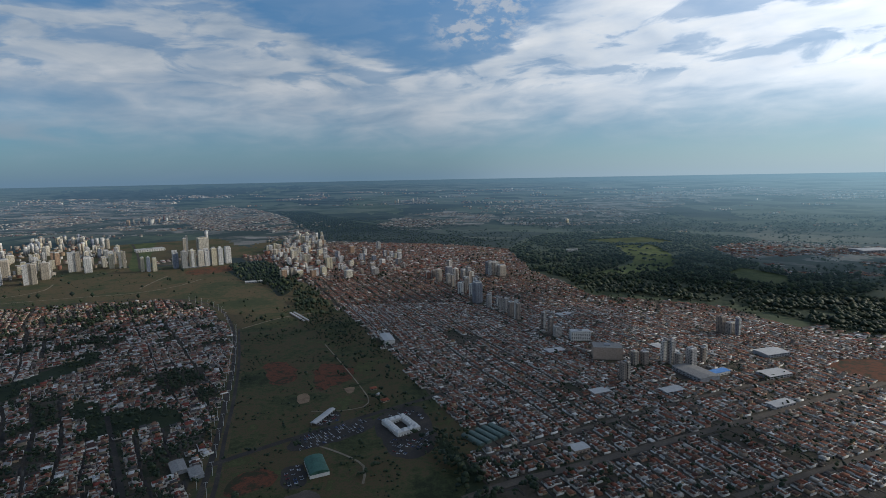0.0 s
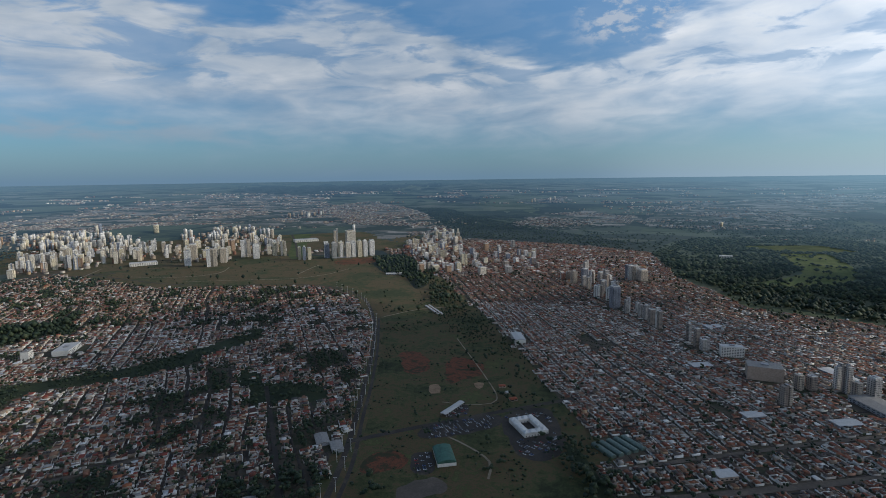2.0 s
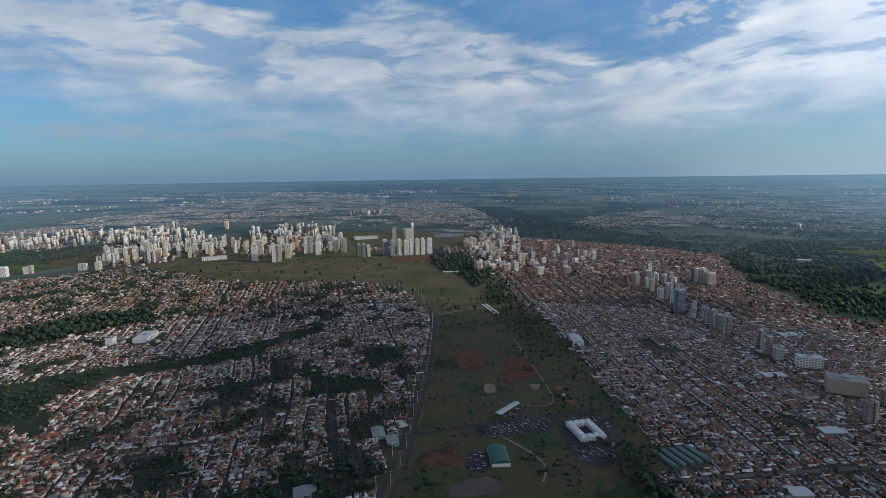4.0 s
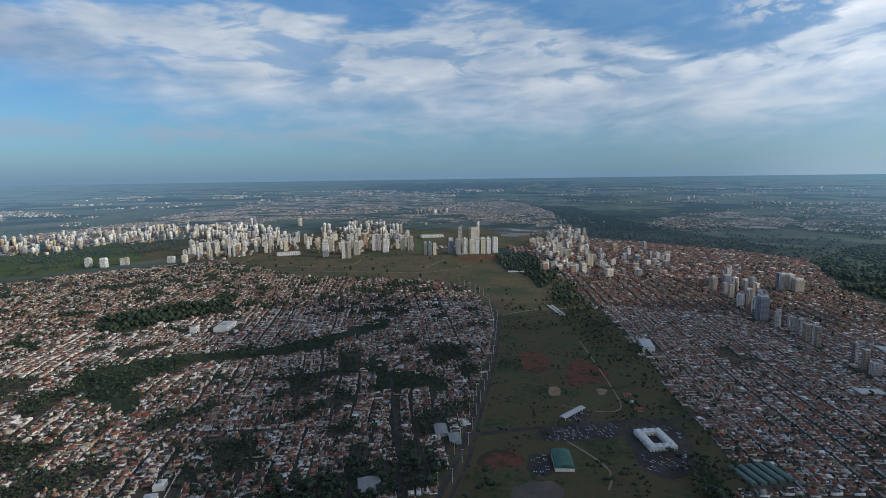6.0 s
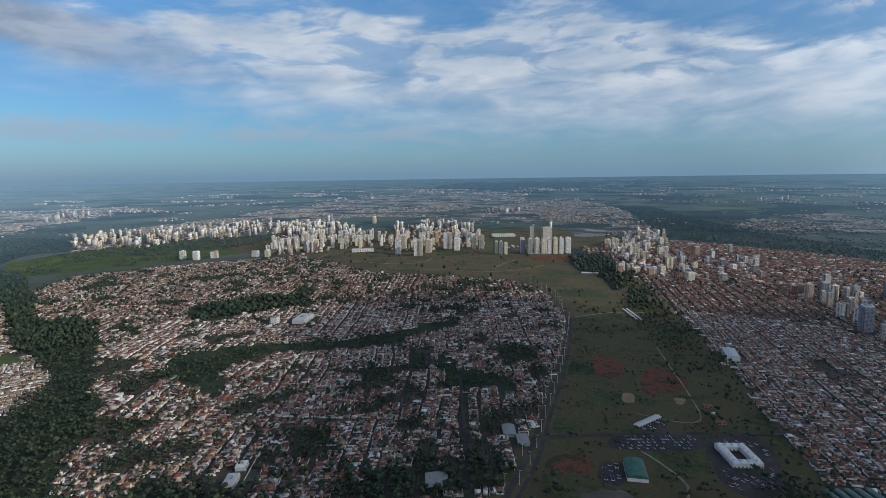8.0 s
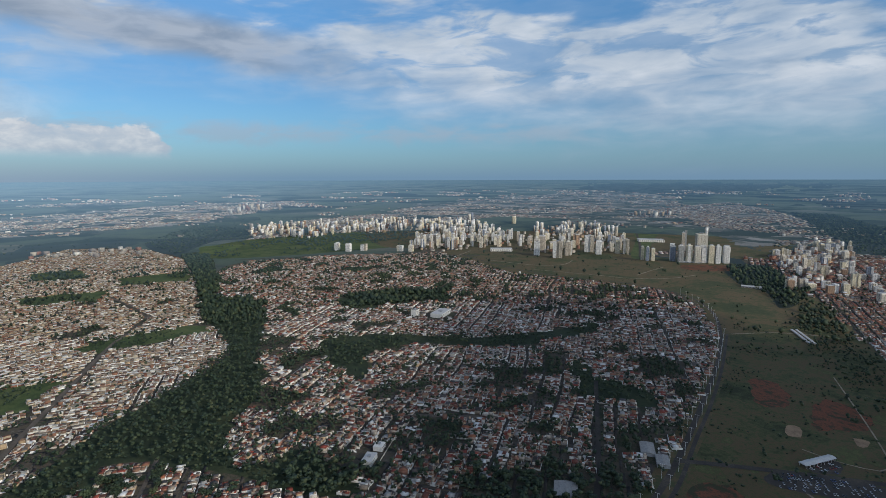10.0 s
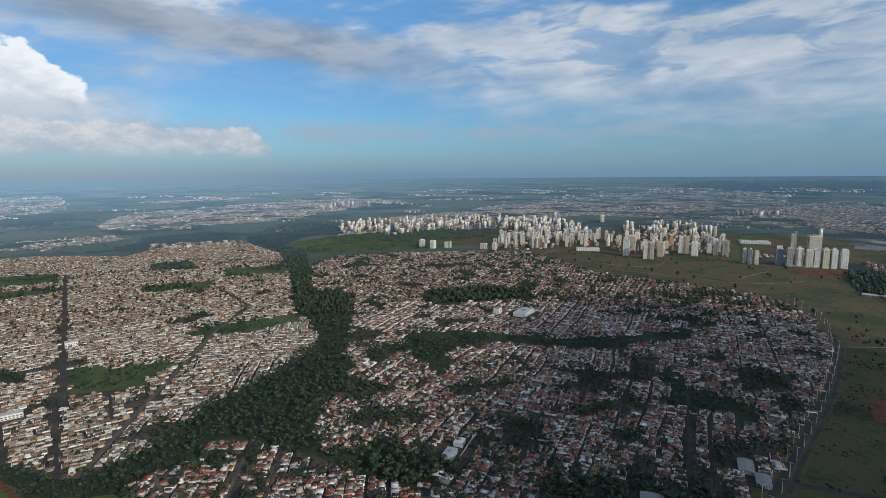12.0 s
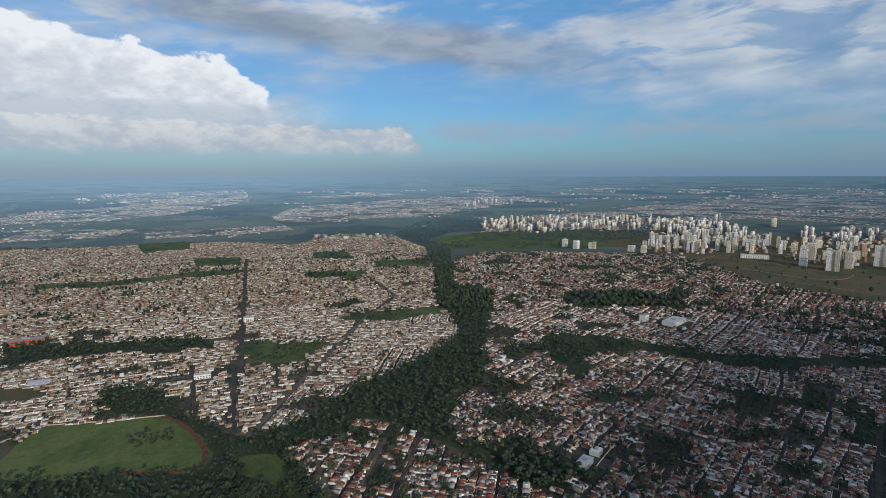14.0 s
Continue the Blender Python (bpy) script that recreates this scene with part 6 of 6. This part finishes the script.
big_building("factory", "wide grey factory roof in the far valley", "factory", 1867.5, 2286, 6, 150, 75, 13.5, "gable", "grey", "white_roof", 2.5, 9)
big_building("shopping_centre", "broad pale shopping centre before the towers", "building", -1822.5, 1867.5, 48, 105, 45, 13.5, "flat", "white", "white_roof", openings=12)
big_building("shopping_centre", "long white-roofed building between the towers", "building", -1545, 2775, 40, 135, 67.5, 13.5, "flat", "white", "white_roof", openings=12)
for i, (x, y, turn, l, w) in enumerate([(-340, 628, 125, 30, 17), (-311, 614, 125, 26, 15), (-350, 469, 128, 30, 26), (-1050, 2212, 30, 90, 20), (-675, 1860, 22, 60, 24), (308, 1335, 22, 40, 26), (375, 840, 22, 38, 20), (255, 840, 22, 32, 18), (518, 780, 22, 44, 18), (-1035, -450, 96, 33, 24), (450, 1050, 113, 60, 24), (225, 1050, 22, 38, 22), (630, 705, 22, 30, 18)]):
    big_building("warehouse", ("weathered grey" if i < 3 else "white") + " sheet-roofed warehouse among houses", "warehouse", x, y, turn, l, w, 4.5, "gable", "grey", "roof_deck" if i < 3 else "white_roof", 1.4, 6)


for x, y, turn, l, w in ((-124, 872, 20, 11, 8), (-99, 822, 35, 12, 9), (-112, 846, 60, 7, 5)):
    big_building("kiosk", "small pale hut with a red roof on the grass", "hut", x, y, turn, l, w, 3.0, "hip", "beige", "terracotta" if l > 8 else "white_roof", 1.4, 2)


def courtyard_building():
    root = thing("courtyard_school", "white square building of four wings round a yard", "building", pose(-66, 730, 0, 0, 0, 33))
    l, w, d, h = 37, 50, 9, 6.5
    for name, x0, y0, x1, y1 in (("front_wing", -l / 2, -w / 2, l / 2, -w / 2 + d), ("rear_wing", -l / 2, w / 2 - d, l / 2, w / 2), ("side_wing", -l / 2, -w / 2 + d, -l / 2 + d, w / 2 - d), ("side_wing", l / 2 - d, -w / 2 + d, l / 2, w / 2 - d)):
        wing = part(name, box(bmesh.new(), x0, y0, 0, x1, y1, h, 0, 0.08), "white", root)
        # a row of white tent-like bays covers each wing
        bays = 4 if x1 - x0 > y1 - y0 else 5
        for i in range(bays):
            bm = bmesh.new()
            if x1 - x0 > y1 - y0:
                s = (x1 - x0) / bays
                hip(bm, x0 + i * s + 0.12, y0 - 0.5, x0 + (i + 1) * s - 0.12, y1 + 0.5, h + 0.02, h + 3.4, s * 0.42, 0)
            else:
                s = (y1 - y0) / bays
                hip(bm, x0 - 0.5, y0 + i * s + 0.12, x1 + 0.5, y0 + (i + 1) * s - 0.12, h + 0.02, h + 3.4, (x1 - x0) * 0.45, 0)
            part("roof", shut(bm), "tent", wing)
        n = 8
        for i in range(n):
            if x1 - x0 > y1 - y0:
                u = x0 + (i + 0.5) * (x1 - x0) / n
                b = box(bmesh.new(), u - 0.9, y0 - 0.06, 1.0, u + 0.9, y0 + 0.06, 2.6)
            else:
                u = y0 + (i + 0.5) * (y1 - y0) / n
                e = x0 if x0 < 0 else x1
                b = box(bmesh.new(), e - 0.06, u - 0.9, 1.0, e + 0.06, u + 0.9, 2.6)
            part("window", b, "glass", wing)
    part("yard", box(bmesh.new(), -l / 2 + d, -w / 2 + d, 0, l / 2 - d, w / 2 - d, 0.7), "asphalt", root, "dark paved inner yard")


courtyard_building()


def open_shed():
    root = thing("market_shed", "long open shed with a white sheet roof", "shed", pose(-186, 763, 0, 0, 0, 70))
    part("roof", shut(gable(bmesh.new(), 54, 11, 4.8, 6.4, 0.15)), "white_roof", root)
    for i in range(9):
        for s in (-1, 1):
            part("post", box(bmesh.new(), -25.0 + i * 6.2, s * 4.9 - 0.14, 0, -24.72 + i * 6.2, s * 4.9 + 0.14, 4.9), "galvanised", root)


open_shed()
for i in range(5):
    root = thing("greenhouse", "long pale green greenhouse in a row", "greenhouse", pose(36 + 9.9 * i, 686 + 7.3 * i, 0, 0, 0, -51), "greenhouses in a row")
    part("wall", box(bmesh.new(), -19.5, -4.0, 0, 19.5, 4.0, 2.8), "pale_green", root)
    part("roof", barrel(bmesh.new(), 39.2, 8.4, 2.8, 2.0, 8), "pale_green", root)
for i, off in enumerate((-5.0, 5.0)):
    root = thing("stall_row", "long row of low white stalls by the track", "stalls", pose(-381 + off * 0.82, 1361 + off * 0.58, 0, 0, 0, -55), "rows of stalls")
    part("wall", box(bmesh.new(), -55, -2.4, 0, 55, 2.4, 3.0), "beige", root)
    part("roof", shut(gable(bmesh.new(), 111, 6.0, 3.0, 4.0, 0.12)), "white_roof", root)
for pts, label in (([(-842, -210), (-845, -300), (-853, -370), (-780, -435)], "low pale wall along the green field"), ([(-527, 320), (-620, 436)], "long white rendered wall beside a lane")):
    for (ax, ay), (bx, by) in zip(pts, pts[1:]):
        l = math.hypot(bx - ax, by - ay)
        root = thing("boundary_wall", label, "wall", pose((ax + bx) / 2, (ay + by) / 2, 0, 0, 0, math.degrees(math.atan2(by - ay, bx - ax))))
        part("panel", box(bmesh.new(), -l / 2, -0.2, 0, l / 2, 0.2, 1.9), "beige" if "field" in label else "white", root)
        part("coping", box(bmesh.new(), -l / 2, -0.28, 1.9, l / 2, 0.28, 2.0), "beige", root)


# ---- lamps along the avenue ----
def lamp_meshes():
    bm = bmesh.new()
    bmesh.ops.create_cone(bm, segments=8, radius1=0.30, radius2=0.16, depth=19.0, cap_ends=True)
    bmesh.ops.translate(bm, verts=bm.verts[:], vec=(0, 0, 9.5))
    pole = bpy.data.meshes.new("pole")
    bm.to_mesh(pole)
    bm.free()
    out = [pole]
    for s in (-1, 1):
        bm = box(bmesh.new(), min(0, s * 2.4), -0.07, 18.8, max(0, s * 2.4), 0.07, 18.95)
        arm = bpy.data.meshes.new("arm")
        bm.to_mesh(arm)
        bm.free()
        bm = box(bmesh.new(), s * 2.1 - 0.5, -0.2, 18.62, s * 2.1 + 0.5, 0.2, 18.8, 0, 0.05)
        head = bpy.data.meshes.new("lamp_head")
        bm.to_mesh(head)
        bm.free()
        out += [arm, head]
    for me in out:
        me.materials.append(MAT["galvanised"])
    return out


LAMP = lamp_meshes()
for line, step in ((ROADS["avenue"][1][:8], 38.0), (ROADS["avenue_b"][1], 46.0)):
    path = smooth_line(line, False, 2.0)
    gone = 0.0
    for a, b in zip(path, path[1:]):
        gone += (b - a).length
        if gone >= step:
            gone = 0.0
            d = (b - a).normalized()
            root = thing("street_lamp", "tall pale grey twin-arm street lamp beside the avenue", "street lamp", pose(b.x - d.y * 6, b.y + d.x * 6, 0, 0, 0, math.degrees(math.atan2(d.y, d.x)) + 90), "street lamps of the avenue")
            for me in LAMP:
                ob = new(me.name, me)
                ob.parent = root


# ---- cars ----
def car_meshes():
    body = box(bmesh.new(), -2.1, -0.85, 0.32, 2.1, 0.85, 0.95, 0, 0.12)
    cabin = bmesh.new()
    low = [cabin.verts.new(p) for p in ((-1.5, -0.76, 0.93), (1.0, -0.76, 0.93), (1.0, 0.76, 0.93), (-1.5, 0.76, 0.93))]
    high = [cabin.verts.new(p) for p in ((-1.1, -0.62, 1.46), (0.45, -0.62, 1.46), (0.45, 0.62, 1.46), (-1.1, 0.62, 1.46))]
    for i in range(4):
        cabin.faces.new((low[i], low[(i + 1) % 4], high[(i + 1) % 4], high[i]))
    cabin.faces.new(high)
    wheel = bmesh.new()
    bmesh.ops.create_cone(wheel, segments=10, radius1=0.33, radius2=0.33, depth=0.22, cap_ends=True)
    bmesh.ops.rotate(wheel, verts=wheel.verts[:], cent=(0, 0, 0), matrix=Matrix.Rotation(math.pi / 2, 3, "X"))
    out = []
    for name, bm, mat in (("body", body, "paint"), ("cabin", cabin, "glass"), ("wheel", wheel, "tyre")):
        me = bpy.data.meshes.new(name)
        bm.to_mesh(me)
        bm.free()
        me.materials.append(MAT[mat])
        out.append(me)
    return out


CAR = car_meshes()
car_rng = np.random.default_rng(8)
cars = []
for key, turn, n in (("lot_a", 34, 84), ("lot_b", 62, 60), ("lot_d", 115, 20), ("lot_e", 70, 26)):
    pts = PAVED[key]
    p = np.array(pts, float)
    c, s = math.cos(radians(turn)), math.sin(radians(turn))
    mid, spots_here = p.mean(0), []
    for i in range(-20, 21):
        for j in range(-14, 15):
            x, y = mid[0] + i * 3.0 * c - j * 8.0 * s, mid[1] + i * 3.0 * s + j * 8.0 * c
            if inside(np.array([x]), np.array([y]), pts)[0] and math.hypot(x + 66, y - 730) > 38 and car_rng.random() < 0.8:
                spots_here.append((x, y, radians(turn + 90) + car_rng.normal(0, 0.04)))
    car_rng.shuffle(spots_here)
    cars += [tuple(q) for q in spots_here[:n]]
for x, y, a in cars:
    root = thing("car", "small parked car on the asphalt lot", "car", Matrix.Translation((x, y, 0.6)) @ Matrix.Rotation(a, 4, "Z"), "cars parked on the lots")
    for me in CAR[:2]:
        ob = new(me.name, me)
        ob.parent = root
    for wx in (-1.3, 1.3):
        for wy in (-0.78, 0.78):
            ob = new("wheel", CAR[2])
            ob.parent, ob.matrix_basis = root, pose(wx, wy, 0.33)


# ---- unseen cloud heaps added on the sun's side to shade the ground ----
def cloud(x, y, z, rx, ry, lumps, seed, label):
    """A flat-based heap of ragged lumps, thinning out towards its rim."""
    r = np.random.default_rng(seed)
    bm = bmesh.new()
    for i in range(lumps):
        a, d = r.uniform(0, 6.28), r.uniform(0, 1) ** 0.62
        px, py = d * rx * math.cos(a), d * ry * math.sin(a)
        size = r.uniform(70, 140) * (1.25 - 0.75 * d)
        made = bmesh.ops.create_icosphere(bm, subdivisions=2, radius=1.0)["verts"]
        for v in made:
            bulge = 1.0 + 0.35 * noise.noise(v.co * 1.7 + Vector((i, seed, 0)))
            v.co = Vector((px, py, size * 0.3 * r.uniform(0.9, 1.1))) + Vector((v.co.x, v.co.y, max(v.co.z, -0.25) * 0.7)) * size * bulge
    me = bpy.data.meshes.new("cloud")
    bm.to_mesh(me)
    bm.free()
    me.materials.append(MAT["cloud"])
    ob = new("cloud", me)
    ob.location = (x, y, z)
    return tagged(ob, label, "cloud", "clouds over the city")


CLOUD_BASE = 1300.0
SHADE_SHIFT = sun_way() * (CLOUD_BASE / sun_way().z)
# x, y is where the shadow should fall; the heap is shifted sunward
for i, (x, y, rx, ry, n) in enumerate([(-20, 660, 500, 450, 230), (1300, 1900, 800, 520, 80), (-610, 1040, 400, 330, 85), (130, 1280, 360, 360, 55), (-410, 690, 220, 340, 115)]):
    cloud(x + SHADE_SHIFT.x, y + SHADE_SHIFT.y, CLOUD_BASE, rx, ry, n, 5 + i, "unseen grey-white cloud mass added to shade the city")
